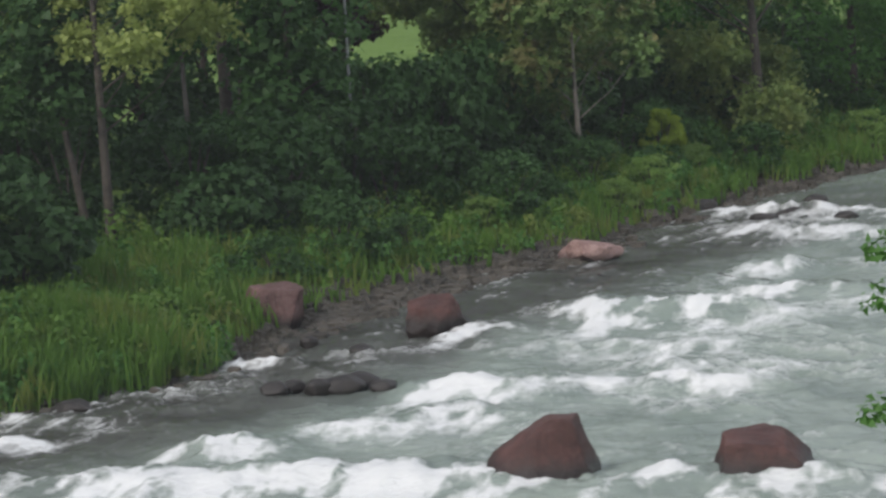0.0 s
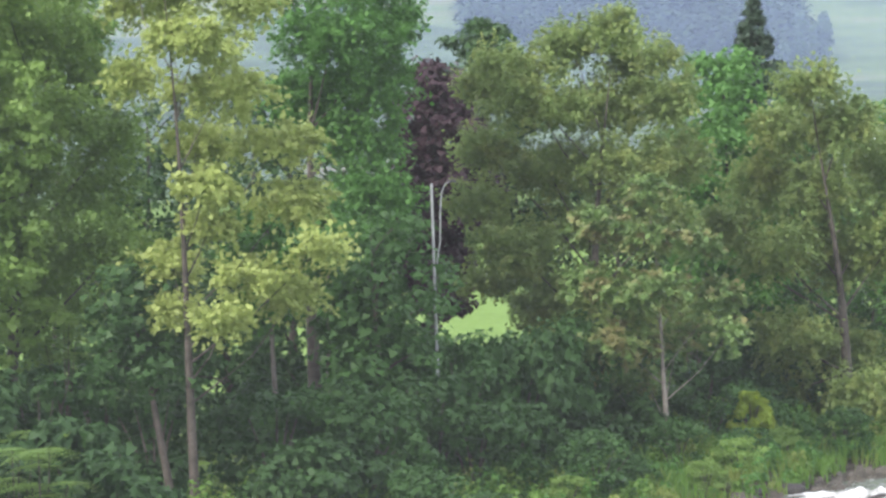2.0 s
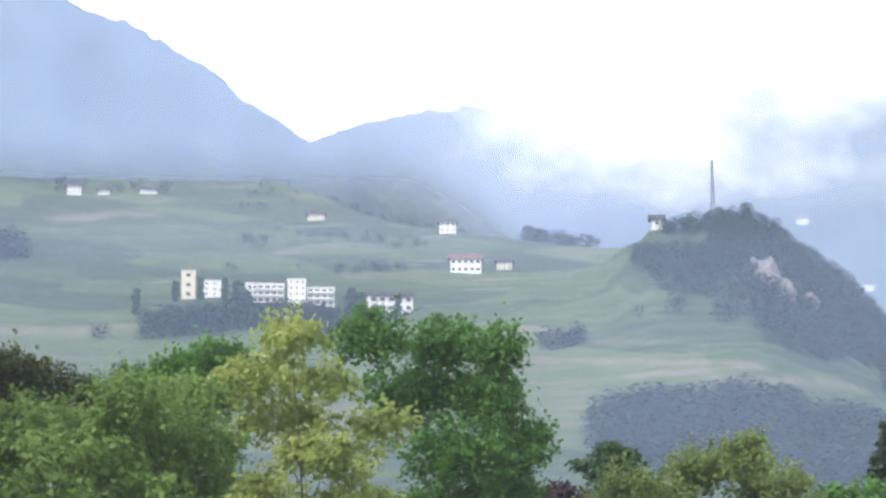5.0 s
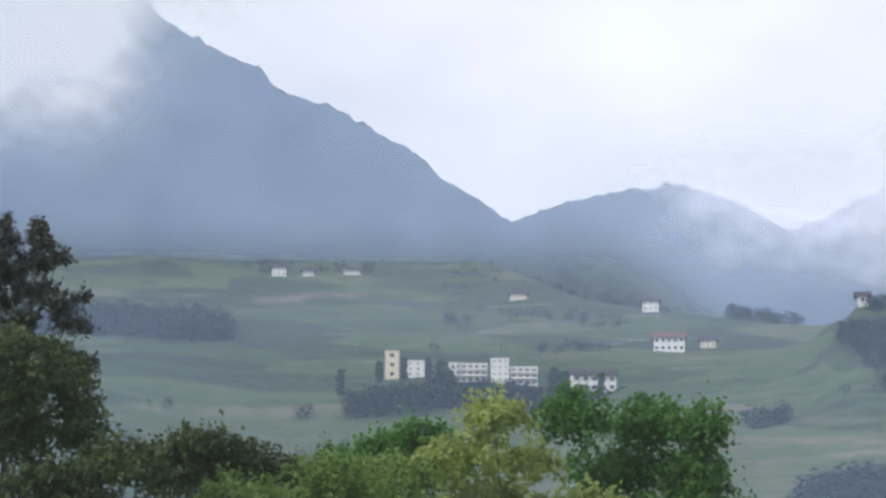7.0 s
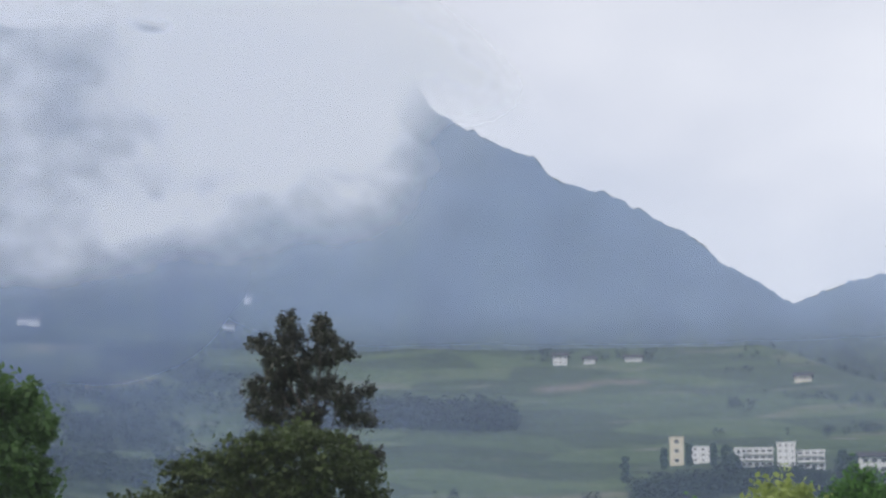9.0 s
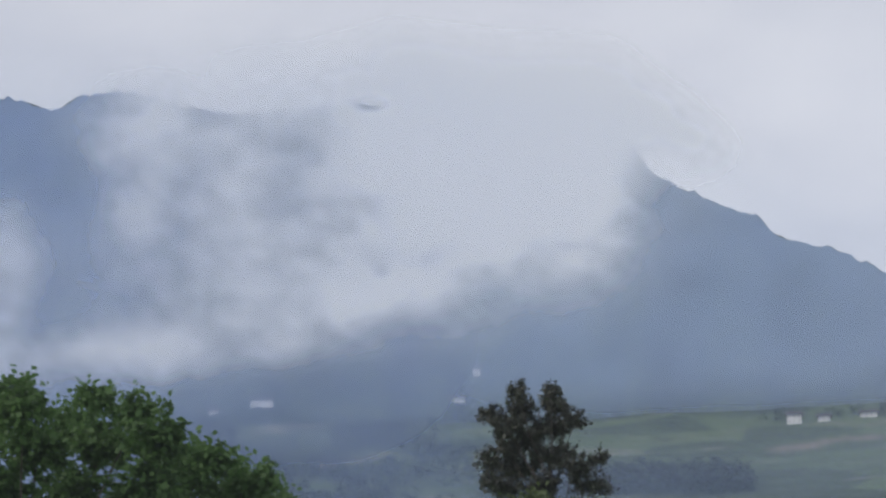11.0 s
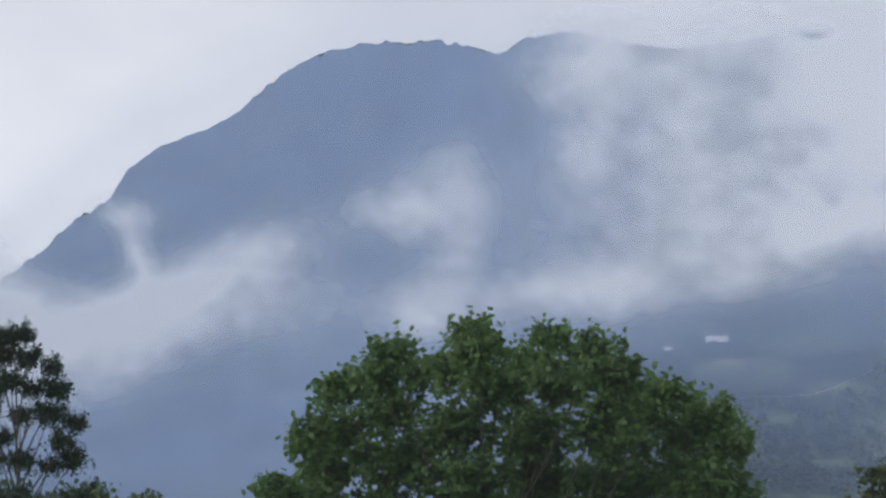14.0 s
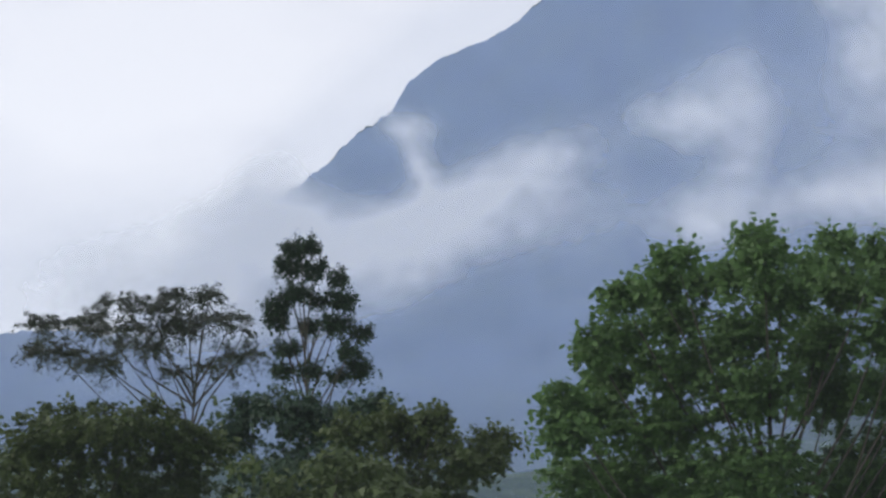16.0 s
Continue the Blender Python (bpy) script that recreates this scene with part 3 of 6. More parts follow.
def cloud_bank(az0, az1, el0, el1, r, puffs, seed, label, deck=None):
    """A torn bank of cloud before the mountain: puffs of turn, height, half-width, half-height, lean and weight, torn by turbulence."""
    nu, nv = int((az1 - az0) / 0.12), int((el1 - el0) / 0.12)
    A, E = np.meshgrid(np.linspace(az0, az1, nu), np.linspace(el0, el1, nv))
    wa = A + 0.30 * fbm(A / 1.1, E / 0.9, seed, 5, 0.6)
    we = E + 0.26 * fbm(A / 1.2 + 40, E / 0.9, seed + 3, 5, 0.6)
    field = np.zeros_like(A)
    for a, e, w, h, lean, k in puffs:
        c, s = math.cos(radians(lean)), math.sin(radians(lean))
        x, y = -(wa - a), we - e
        x, y = (x * c + y * s) / (w * 1.2), (-x * s + y * c) / (h * 1.25)
        g = k * np.exp(-(x * x + y * y) ** 0.95)
        field = field + g * (1 - np.clip(field, 0, 0.85)) if k > 0 else field + g
    rag = fbm(A / 1.5, E / 1.1, seed + 7, 6, 0.55)
    t = np.clip(field * (1 + 0.42 * rag) + 0.10 * rag * smooth(0, 0.35, field), 0, 1)
    t = (0.55 * t + 0.45 * smooth(0, 1, t))
    if deck:
        edge_a, edge_e, weight = zip(*deck)
        low = np.interp(A, edge_a, edge_e)
        t = np.maximum(t, np.interp(A, edge_a, weight) * smooth(-1.1, 1.8, we - low + 0.28 * fbm(A / 2.2, E / 1.8, seed + 21, 4, 0.5)))
    edge = smooth(0, 0.8, E - el0) * smooth(0, 0.8, el1 - E) * smooth(0, 1.0, A - az0) * smooth(0, 1.0, az1 - A)
    roof = np.maximum(crest_height(A), np.interp(A, (-16, -5, 5, 9, 13, 15, 17, 23, 32, 40, 45, 58), (13.4, 13.4, 13.2, 12.5, 15, 17.3, 18.7, 19.3, 19.4, 17, 12.5, 8)))
    t = t * edge * (1 - smooth(0.0, 2.2, E - roof + 0.3 * fbm(A / 2.5, E / 2.0, seed + 9, 3))) * (1 - 0.65 * np.exp(-((A - 23.4) / 0.4) ** 2 - ((E - 18.85) / 0.12) ** 2))
    t = np.maximum(t, 0.003)
    D = r + 0 * t
    ar, er = np.radians(A), np.radians(E)
    P = np.stack([-np.sin(ar) * D, np.cos(ar) * D, 9 + D * np.tan(er)], -1).reshape(-1, 3)
    i, j = np.meshgrid(np.arange(nv - 1), np.arange(nu - 1), indexing='ij')
    f = np.stack([i * nu + j, (i + 1) * nu + j, (i + 1) * nu + j + 1, i * nu + j + 1], -1).reshape(-1, 4)
    me = np_mesh("cloud_bank", P, f, M_CLOUD, True)
    me.attributes.new("thickness", 'FLOAT', 'POINT').data.foreach_set("value", t.astype(np.float32).ravel())
    return tagged(new("cloud_bank", me), label, "cloud", kind="structure")


# over the two summits, then along the steep mountainside
cloud_bank(9, 58, 3.5, 24, 640, (
    (29.2, 18.6, 1.0, 0.73, 0, 0.7), (27.5, 18.0, 1.87, 0.73, 0, 0.55), (25.5, 17.5, 1.6, 1.2, 0, 0.5), (24.4, 15.4, 2.27, 1.07, 15, 0.5), (21.5, 17.3, 3.2, 1.87, 0, 1.0),
    (23.0, 15.5, 2.53, 1.13, 10, 0.6), (19.9, 15.5, 2.0, 1.07, 15, 0.85), (24.4, 14.1, 1.6, 0.51, 12, 0.7), (25.9, 14.5, 1.07, 0.67, 20, 0.35), (27.7, 15.3, 1.47, 1.47, 0, 0.25),
    (26.5, 16.9, 0.4, 0.8, 10, 0.3), (18.1, 16.4, 1.0, 1.07, 0, 0.6), (17.4, 16.7, 0.53, 0.67, 30, 0.3), (19.4, 18.5, 4.0, 1.07, 0, 0.95), (22.4, 18.6, 2.53, 0.93, 0, 0.85),
    (16.4, 18.2, 2.0, 0.6, 0, 0.6), (25.1, 18.0, 0.93, 0.67, 20, -0.35), (26.9, 17.8, 1.2, 0.47, 0, -0.2), (16.7, 16.9, 0.6, 0.40, -40, -0.3),
    (33.3, 15.1, 1.13, 0.56, 12, 0.8), (34.3, 14.9, 0.67, 0.24, 15, 0.45), (32.3, 14.3, 0.51, 1.0, -8, 0.5), (33.3, 12.7, 0.8, 0.6, 0, 0.7), (31.1, 12.9, 2.67, 0.43, 3, 0.42),
    (28.4, 13.2, 2.0, 0.53, 8, 0.4), (32.4, 16.3, 0.67, 0.33, 0, 0.24), (38.1, 13.4, 1.27, 0.56, 15, 0.88), (40.2, 12.4, 2.0, 0.6, 14, 0.92), (42.0, 11.7, 1.73, 0.73, 5, 0.72),
    (40.2, 11.5, 1.47, 0.53, 20, 0.5), (36.5, 14.2, 0.67, 0.37, 15, 0.5), (36.0, 12.7, 0.8, 0.8, 0, 0.25), (37.1, 13.1, 1.07, 0.87, 0, 0.5), (40.4, 14.8, 0.45, 0.29, -10, 0.8),
    (40.0, 13.8, 0.23, 0.8, 18, 0.7), (39.3, 13.3, 0.47, 0.29, 0, 0.4), (43.2, 12.6, 0.93, 0.6, 0, 0.75), (44.1, 12.1, 1.33, 0.8, 0, 0.8), (44.9, 11.2, 1.87, 0.93, 0, 0.7),
    (43.9, 13.6, 0.8, 0.67, 0, 0.3), (46.5, 10.8, 2.4, 0.9, 0, 0.7), (28.8, 16.4, 0.8, 0.53, 0, 0.4), (28.1, 15.9, 1.07, 1.6, 0, 0.3), (30.0, 14.5, 2.0, 1.47, 0, 0.14), (26.9, 12.9, 2.13, 0.4, 4, 0.3),
    (28.8, 16.6, 0.53, 0.67, 0, 0.35), (28.2, 15.7, 0.4, 0.8, 0, -0.15)),
    101, "torn white cloud drifting before the wooded mountains",
    ((9, 19.5, 0), (13, 19.0, 0.0), (14.6, 17.6, 0.16), (15.6, 17.1, 0.38), (16.4, 16.5, 0.62), (17.1, 15.9, 0.85), (17.9, 15.4, 0.97), (19.1, 14.7, 1.0), (20.5, 14.4, 1.0), (22.6, 14.3, 1.0), (23.4, 14.1, 0.75), (24.4, 13.8, 0.48), (25.8, 13.6, 0.3), (27.2, 13.1, 0.22), (29.0, 13.2, 0.0), (58, 13, 0)))
cloud_bank(-16, 10, 7.0, 24, 2060, (
    (0.2, 12.3, 2.6, 1.0, 0, 0.6), (2.0, 13.0, 1.6, 0.8, -15, 0.6), (-0.9, 11.2, 2.5, 0.6, 0, 0.25), (-1.0, 13.4, 4.0, 1.0, 0, 0.6), (-5.5, 13.9, 3.4, 0.6, 0, 0.7), (-4.5, 11.8, 2.3, 0.6, 0, 0.3)),
    151, "pale cloud filling the side valley")


# ---------------------------------------------------------------- river
def water_material():
    m, n, l, out = nodes_of("river_water")
    at_ = n.new("ShaderNodeAttribute")
    at_.attribute_name = "foam"
    pos = n.new("ShaderNodeNewGeometry").outputs["Position"]
    rot = n.new("ShaderNodeMapping")
    rot.inputs["Rotation"].default_value = (0, 0, radians(-58.5))
    rot.inputs["Scale"].default_value = (0.35, 1.0, 1.0)
    l.new(pos, rot.inputs["Vector"])
    streak = nnoise(n, l, rot.outputs[0], 2.2, 7.0, 0.68)
    froth = nnoise(n, l, pos, 4.5, 7.0, 0.72)
    f = nmath(n, l, 'ADD', at_.outputs["Fac"], nmath(n, l, 'MULTIPLY', nmath(n, l, 'SUBTRACT', streak, 0.5), 0.8))
    f = nmath(n, l, 'ADD', f, nmath(n, l, 'MULTIPLY', nmath(n, l, 'SUBTRACT', froth, 0.5), 1.1))
    mask = nramp(n, l, f, (0.26, (0, 0, 0)), (0.55, (0.35, 0.35, 0.35)), (0.85, (1, 1, 1)))
    deep = nramp(n, l, nnoise(n, l, pos, 0.35, 4.0), (0.35, (0.23, 0.285, 0.255)), (0.7, (0.37, 0.435, 0.39)))
    bed = n.new("ShaderNodeAttribute")
    bed.attribute_name = "shallow"
    deep = nmix(n, l, bed.outputs["Fac"], deep, nramp(n, l, nnoise(n, l, rot.outputs[0], 0.9, 5.0), (0.35, (0.045, 0.046, 0.04)), (0.65, (0.12, 0.13, 0.115))))
    col = nmix(n, l, mask, deep, (0.86, 0.88, 0.88))
    p = n.new("ShaderNodeBsdfPrincipled")
    l.new(col, p.inputs["Base Color"])
    l.new(nmath(n, l, 'ADD', nmath(n, l, 'MULTIPLY', mask, 0.6), 0.14), p.inputs["Roughness"])
    p.inputs["IOR"].default_value = 1.33
    rip = nnoise(n, l, rot.outputs[0], 6.0, 5.0, 0.6)
    l.new(nbump(n, l, nmath(n, l, 'ADD', rip, nmath(n, l, 'MULTIPLY', streak, 1.5)), 0.6, 0.12), p.inputs["Normal"])
    l.new(p.outputs[0], out.inputs["Surface"])
    return m


def river_surface(u, v):
    """Height and foam of the rapids; the water runs towards smaller u."""
    mid = smooth(36.5, 30, v) * smooth(6, 12, v)
    h = 0.09 * fbm(u / 2.0, v / 1.6, 41, 4) + 0.13 * fbm(u / 0.8, v / 1.0, 45, 4, 0.6) * mid
    chop = (1 - np.abs(fbm(u / 1.5 + 0.5 * vnoise(v / 1.5, u / 3, 61), v / 3.2, 55, 4, 0.55))) ** 5
    patch = np.clip(fbm(u / 6.0, v / 4.0, 51, 3) + 0.3, 0, 1) * mid
    h = h + 0.30 * patch * chop
    foam = 0.55 * patch * chop + 0.20 * fbm(u / 2.4, v / 0.8, 57, 4) * mid + 0.06
    # standing waves: along, across, length, half-width, height, slant, foam
    for wu, wv, lu, lv, a, sl, wf in ((53.3, 26.4, 1.1, 3.3, 0.62, 0.10, 1.0), (43.1, 25.6, 0.9, 1.7, 0.50, 0.2, 1.0), (44.4, 22.2, 0.7, 2.0, 0.22, 0.2, 0.6), (36.4, 27.2, 0.7, 1.1, 0.42, 0.2, 1.2), (35.0, 22.0, 0.9, 8.5, 0.42, 0.31, 1.25),
                                      (50.1, 29.7, 0.8, 1.0, 0.3, 0.1, 0.95), (61.5, 27.0, 1.0, 0.9, 0.45, 0, 0.8), (74.5, 32.0, 1.3, 4.6, 0.3, 0, 0.9), (70.0, 30.0, 1.2, 4.0, 0.28, 0, 0.6), (46.4, 22.2, 0.8, 1.8, 0.25, 0.2, 0.55),
                                      (40.6, 24.4, 0.7, 1.6, 0.25, 0.2, 0.7), (57.5, 23.5, 1.1, 2.6, 0.35, 0.1, 0.7), (64.5, 22.5, 1.3, 3.0, 0.35, 0, 0.7), (49.0, 24.5, 0.7, 2.6, 0.22, 0.15, 0.6), (38.9, 26.0, 0.5, 1.2, 0.2, 0.3, 0.5),
                                      (37.9, 31.4, 0.4, 1.3, 0.12, 0.2, 0.7), (37.6, 33.7, 0.35, 0.7, 0.1, 0.2, 0.7), (44.2, 32.2, 0.4, 1.1, 0.12, 0.2, 0.8), (35.9, 31.7, 0.4, 0.8, 0.12, 0.3, 0.8), (46.8, 30.9, 0.4, 1.2, 0.1, 0.2, 0.55)):
        du = (u - wu + sl * (v - wv) + 0.55 * fbm(v / 1.7, u / 5.0 + wu, 71, 4, 0.6)) / lu
        across = np.exp(-(((v - wv) / lv) ** 2) ** 1.5)
        h = h + 0.85 * a * np.exp(-np.where(du > 0, du * 0.7, du) ** 2) * across * (1 + 0.55 * fbm(u / 0.7, v / 0.6, 73 + wu, 4, 0.6))
        tail = np.exp(-np.abs(np.where(du > 0, du / 0.45, du / 2.6)) ** 1.4) * across
        foam = foam + 1.2 * wf * tail * np.clip(0.62 + 1.5 * fbm(u / 1.1, v / 0.55, 77 + wu, 5, 0.62), 0, 1.15)
    # thin threads over the shallows
    riffle = smooth(28, 31.5, v) * smooth(36.2, 34.4, v)
    thread = (1 - np.abs(fbm(u / 2.8 + 9, v / 0.36, 83, 4))) ** 6
    foam = foam * (1 - 0.25 * riffle) + 0.6 * riffle * thread * np.clip(0.35 + 1.2 * fbm(u / 4.0, v / 1.6, 87, 3), 0, 1)
    h = h + 0.07 * riffle * thread
    return h - 0.02, np.clip(foam, 0, 1.2)


def build_river():
    P, F, S, faces, n = [], [], [], [], 0
    for us, vs in ((np.arange(30, 60.01, 0.115), np.arange(9.0, 38.61, 0.095)), (np.arange(59.96, 125, 0.3), np.arange(9.0, 38.61, 0.16))):
        U, V = np.meshgrid(us, vs)
        H, foam = river_surface(U, V)
        X, Y = xy_of(U, V)
        k = len(us)
        i, j = np.meshgrid(np.arange(len(vs) - 1), np.arange(k - 1), indexing='ij')
        faces.append(np.stack([i * k + j, i * k + j + 1, (i + 1) * k + j + 1, (i + 1) * k + j], -1).reshape(-1, 4) + n)
        P.append(np.stack([X, Y, H], -1).reshape(-1, 3))
        F.append(foam.ravel())
        S.append((smooth(26.0, 31.5, V + 2.2 * fbm(U / 6.0, V / 2.0, 89, 3)) * smooth(95, 70, U)).ravel())
        n += U.size
    me = np_mesh("river_water", np.concatenate(P), np.concatenate(faces), water_material(), True)
    me.attributes.new("shallow", 'FLOAT', 'POINT').data.foreach_set("value", np.concatenate(S).astype(np.float32))
    me.attributes.new("foam", 'FLOAT', 'POINT').data.foreach_set("value", np.concatenate(F).astype(np.float32))
    tagged(new("river_water", me), "milky green rapids with white foaming waves", "river", kind="structure")
    # the calm reaches up and down the valley
    bm = bmesh.new()
    for u0, u1 in ((-400, 30.05), (124.8, 420)):
        bm.faces.new([bm.verts.new((*xy_of(u, v), -0.03)) for u, v in ((u0, 5), (u1, 5), (u1, 38.6), (u0, 38.6))])
    bmesh.ops.recalc_face_normals(bm, faces=bm.faces)
    me = bpy.data.meshes.new("river_reach")
    bm.to_mesh(me)
    bm.free()
    me.materials.append(bpy.data.materials["river_water"])
    tagged(new("river_reach", me), "grey-green river running on along the banks", "river", kind="structure")


build_river()


def boulder(az, r, w, d, h, seed, material=None, label="reddish porphyry boulder standing in the rapids", sink=0.25, turn=0.0, cuts=()):
    bm = bmesh.new()
    bmesh.ops.create_icosphere(bm, subdivisions=5 if w > 1.2 else 3, radius=1.0)
    rnd = random.Random(seed)
    planes = [(Vector((rnd.gauss(0, 1), rnd.gauss(0, 1), rnd.gauss(0, 0.8))).normalized(), rnd.uniform(0.62, 0.9)) for _ in range(11)]
    planes = [(Vector(c[:3]).normalized(), c[3]) for c in cuts] + planes[:4 if cuts else None]
    for vtx in bm.verts:
        p = vtx.co.copy()
        for nrm, lim in planes:
            over = p.dot(nrm) - lim
            if over > 0:
                p -= nrm * over * 0.92
        p *= 1 + 0.10 * noise.noise(p * 1.7 + Vector((seed, 0, 0))) + 0.035 * noise.noise(p * 6 + Vector((0, seed, 0))) + 0.015 * noise.noise(p * 17)
        vtx.co = Vector((p.x * w / 1.7, p.y * d / 1.7, p.z * h / 1.5 + h * (0.5 - sink)))
    for f in bm.faces:
        f.smooth = True
    me = bpy.data.meshes.new("boulder")
    bm.to_mesh(me)
    bm.free()
    me.materials.append(material or M_ROCK)
    ob = new("boulder", me)
    p = polar(az, r)
    ob.matrix_world = pose(p.x, p.y, min(0.15, max(0.0, ground_z(p.x, p.y))), 0, 0, az + turn)
    return tagged(ob, label, "boulder", "boulders in the river")


boulder(4.08, 60.4, 1.5, 1.25, 1.3, 3, M_ROCK, "pinkish red boulder at the gravelly water's edge", sink=0.15,
        cuts=((0.05, -0.1, 1, 0.6), (-0.9, -0.2, 0.3, 0.75), (0.8, -0.3, -0.2, 0.72), (0.1, -0.9, 0.25, 0.66), (-0.5, -0.6, 0.5, 0.72)))
boulder(0.25, 58.8, 1.5, 1.2, 1.15, 5, M_DARKROCK, "dark red boulder parting the current", sink=0.25)
boulder(-3.5, 71.2, 1.6, 1.2, 0.7, 8, M_PINKROCK, label="flat pink boulder in shallow water", sink=0.2)
boulder(-2.0, 41.0, 2.3, 1.7, 1.75, 12, M_DARKROCK, "large dark red pointed boulder among the waves", sink=0.36,
        cuts=((-0.70, -0.1, 0.72, 0.46), (0.95, -0.15, 0.30, 0.66), (0.25, -0.92, 0.3, 0.55), (-0.35, -0.85, 0.4, 0.62), (0, 0.85, 0.5, 0.6), (0.12, 0, 1, 0.80)))
boulder(-7.4, 40.5, 1.72, 1.3, 1.3, 15, M_DARKROCK, "dark red block-shaped boulder among the waves", sink=0.34,
        cuts=((0.08, -0.2, 1, 0.62), (-0.95, -0.1, 0.2, 0.78), (0.75, -0.1, 0.62, 0.66), (0, -0.9, 0.3, 0.6)))
rnd_ = random.Random(91)
for az_, r_, w_, h_ in ((2.07, 55.8, 0.55, 0.3), (2.55, 51.4, 0.8, 0.32), (2.1, 51.8, 0.7, 0.3), (3.2, 51.2, 0.6, 0.3), (4.2, 51.3, 0.5, 0.28), (3.75, 51.6, 0.45, 0.25), (8.9, 50.8, 0.8, 0.3),
                        (0.05, 59.9, 0.3, 0.9), (-8.2, 80.5, 0.9, 0.35), (-7.6, 79.6, 0.8, 0.3), (-6.2, 82.6, 0.9, 0.4), (-5.4, 81.8, 0.7, 0.3), (-9.5, 79.0, 0.7, 0.3), (-8.8, 84.0, 0.9, 0.4), (3.3, 57.5, 0.4, 0.3), (1.6, 51.0, 0.5, 0.25)):
    boulder(az_, r_, w_ * 1.1, w_ * 0.9, h_ * 1.05, rnd_.randint(20, 900), M_WETROCK, "small wet dark stone breaking the water", sink=0.2)


def gravel(n, seed):
    """Stones and pebbles along the waterline."""
    rng = np.random.default_rng(seed)
    u = np.concatenate([rng.uniform(48, 66, n // 2), rng.uniform(30, 118, n - n // 2)])
    v = shore(u) + np.concatenate([rng.uniform(-0.9, 1.5, n // 2), rng.uniform(-0.5, 1.0, n - n // 2)])
    x, y = xy_of(u, v)
    z = np.maximum(land(x, y), -0.05)
    size = 0.06 + 0.16 * rng.random(n) ** 3
    cube = np.array([(-1, -1, -0.6), (1, -1, -0.6), (1, 1, -0.6), (-1, 1, -0.6), (-0.7, -0.7, 0.6), (0.7, -0.7, 0.6), (0.7, 0.7, 0.6), (-0.7, 0.7, 0.6)])
    V = cube[None] * (1 + 0.35 * rng.normal(size=(n, 8, 3)).clip(-1, 1)) * size[:, None, None]
    V = V + np.stack([x, y, z + size * 0.3], -1)[:, None]
    F = np.array([(0, 1, 5, 4), (1, 2, 6, 5), (2, 3, 7, 6), (3, 0, 4, 7), (4, 5, 6, 7)])
    f = (np.arange(n)[:, None, None] * 8 + F[None]).reshape(-1, 4)
    m = plain_material("gravel_stone", (0.028, 0.026, 0.021), (0.12, 0.105, 0.085), 0.9, 0.7, 0.5, 0.02)
    return tagged(new("gravel", np_mesh("gravel", V.reshape(-1, 3), f, m)), "brown and grey stones along the waterline", "gravel", kind="stuff")


gravel(4500, 92)


# ---------------------------------------------------------------- plants
def tube(path, radii, sides=7):
    """Verts and faces of a tapered tube."""
    path = [Vector(p) for p in path]
    vs, fs = [], []
    for i, p in enumerate(path):
        d = (path[min(i + 1, len(path) - 1)] - path[max(i - 1, 0)]).normalized()
        a = d.orthogonal().normalized()
        b = d.cross(a)
        for k in range(sides):
            t = 2 * math.pi * k / sides
            vs.append(p + (a * math.cos(t) + b * math.sin(t)) * radii[i])
    for i in range(len(path) - 1):
        for k in range(sides):
            k2 = (k + 1) % sides
            fs.append((i * sides + k, i * sides + k2, (i + 1) * sides + k2, (i + 1) * sides + k))
    return vs, fs


def leaves(rng, centres, radii, per, size, flat=0.6, droop=0.0, up=0.55, long=1.0, shell=0.35, mess=0.45):
    """Folded leaf blades gathered in rounded clumps: verts and faces."""
    c = np.repeat(np.asarray(centres, float), per, 0)
    rc = np.repeat(np.asarray(radii, float), per)
    n = len(c)
    d = rng.normal(size=(n, 3))
    d[:, 2] = d[:, 2] * 0.9 + 0.25
    d /= np.linalg.norm(d, axis=1)[:, None]
    rad = rng.uniform(shell, 1.0, n) ** 0.6
    p = c + d * (rc * rad)[:, None] * np.array((1, 1, flat))
    p[:, 2] -= droop * (rc * rad) * (d[:, 0] ** 2 + d[:, 1] ** 2)
    nrm = d * 0.8 + np.array((0, 0, up)) + rng.normal(size=(n, 3)) * mess
    nrm /= np.linalg.norm(nrm, axis=1)[:, None]
    t = rng.normal(size=(n, 3)) + d * 0.6
    t -= nrm * (t * nrm).sum(1)[:, None]
    t /= np.linalg.norm(t, axis=1)[:, None] + 1e-9
    b = np.cross(nrm, t)
    s = (size * rng.uniform(0.6, 1.35, n))[:, None]
    v = np.stack([p - t * s * 0.62 * long, p + t * s * 0.5 * long + b * s * 0.5, p + t * s * 0.42 * long - b * s * 0.46], 1).reshape(-1, 3)
    return v, np.arange(3 * n).reshape(-1, 3)


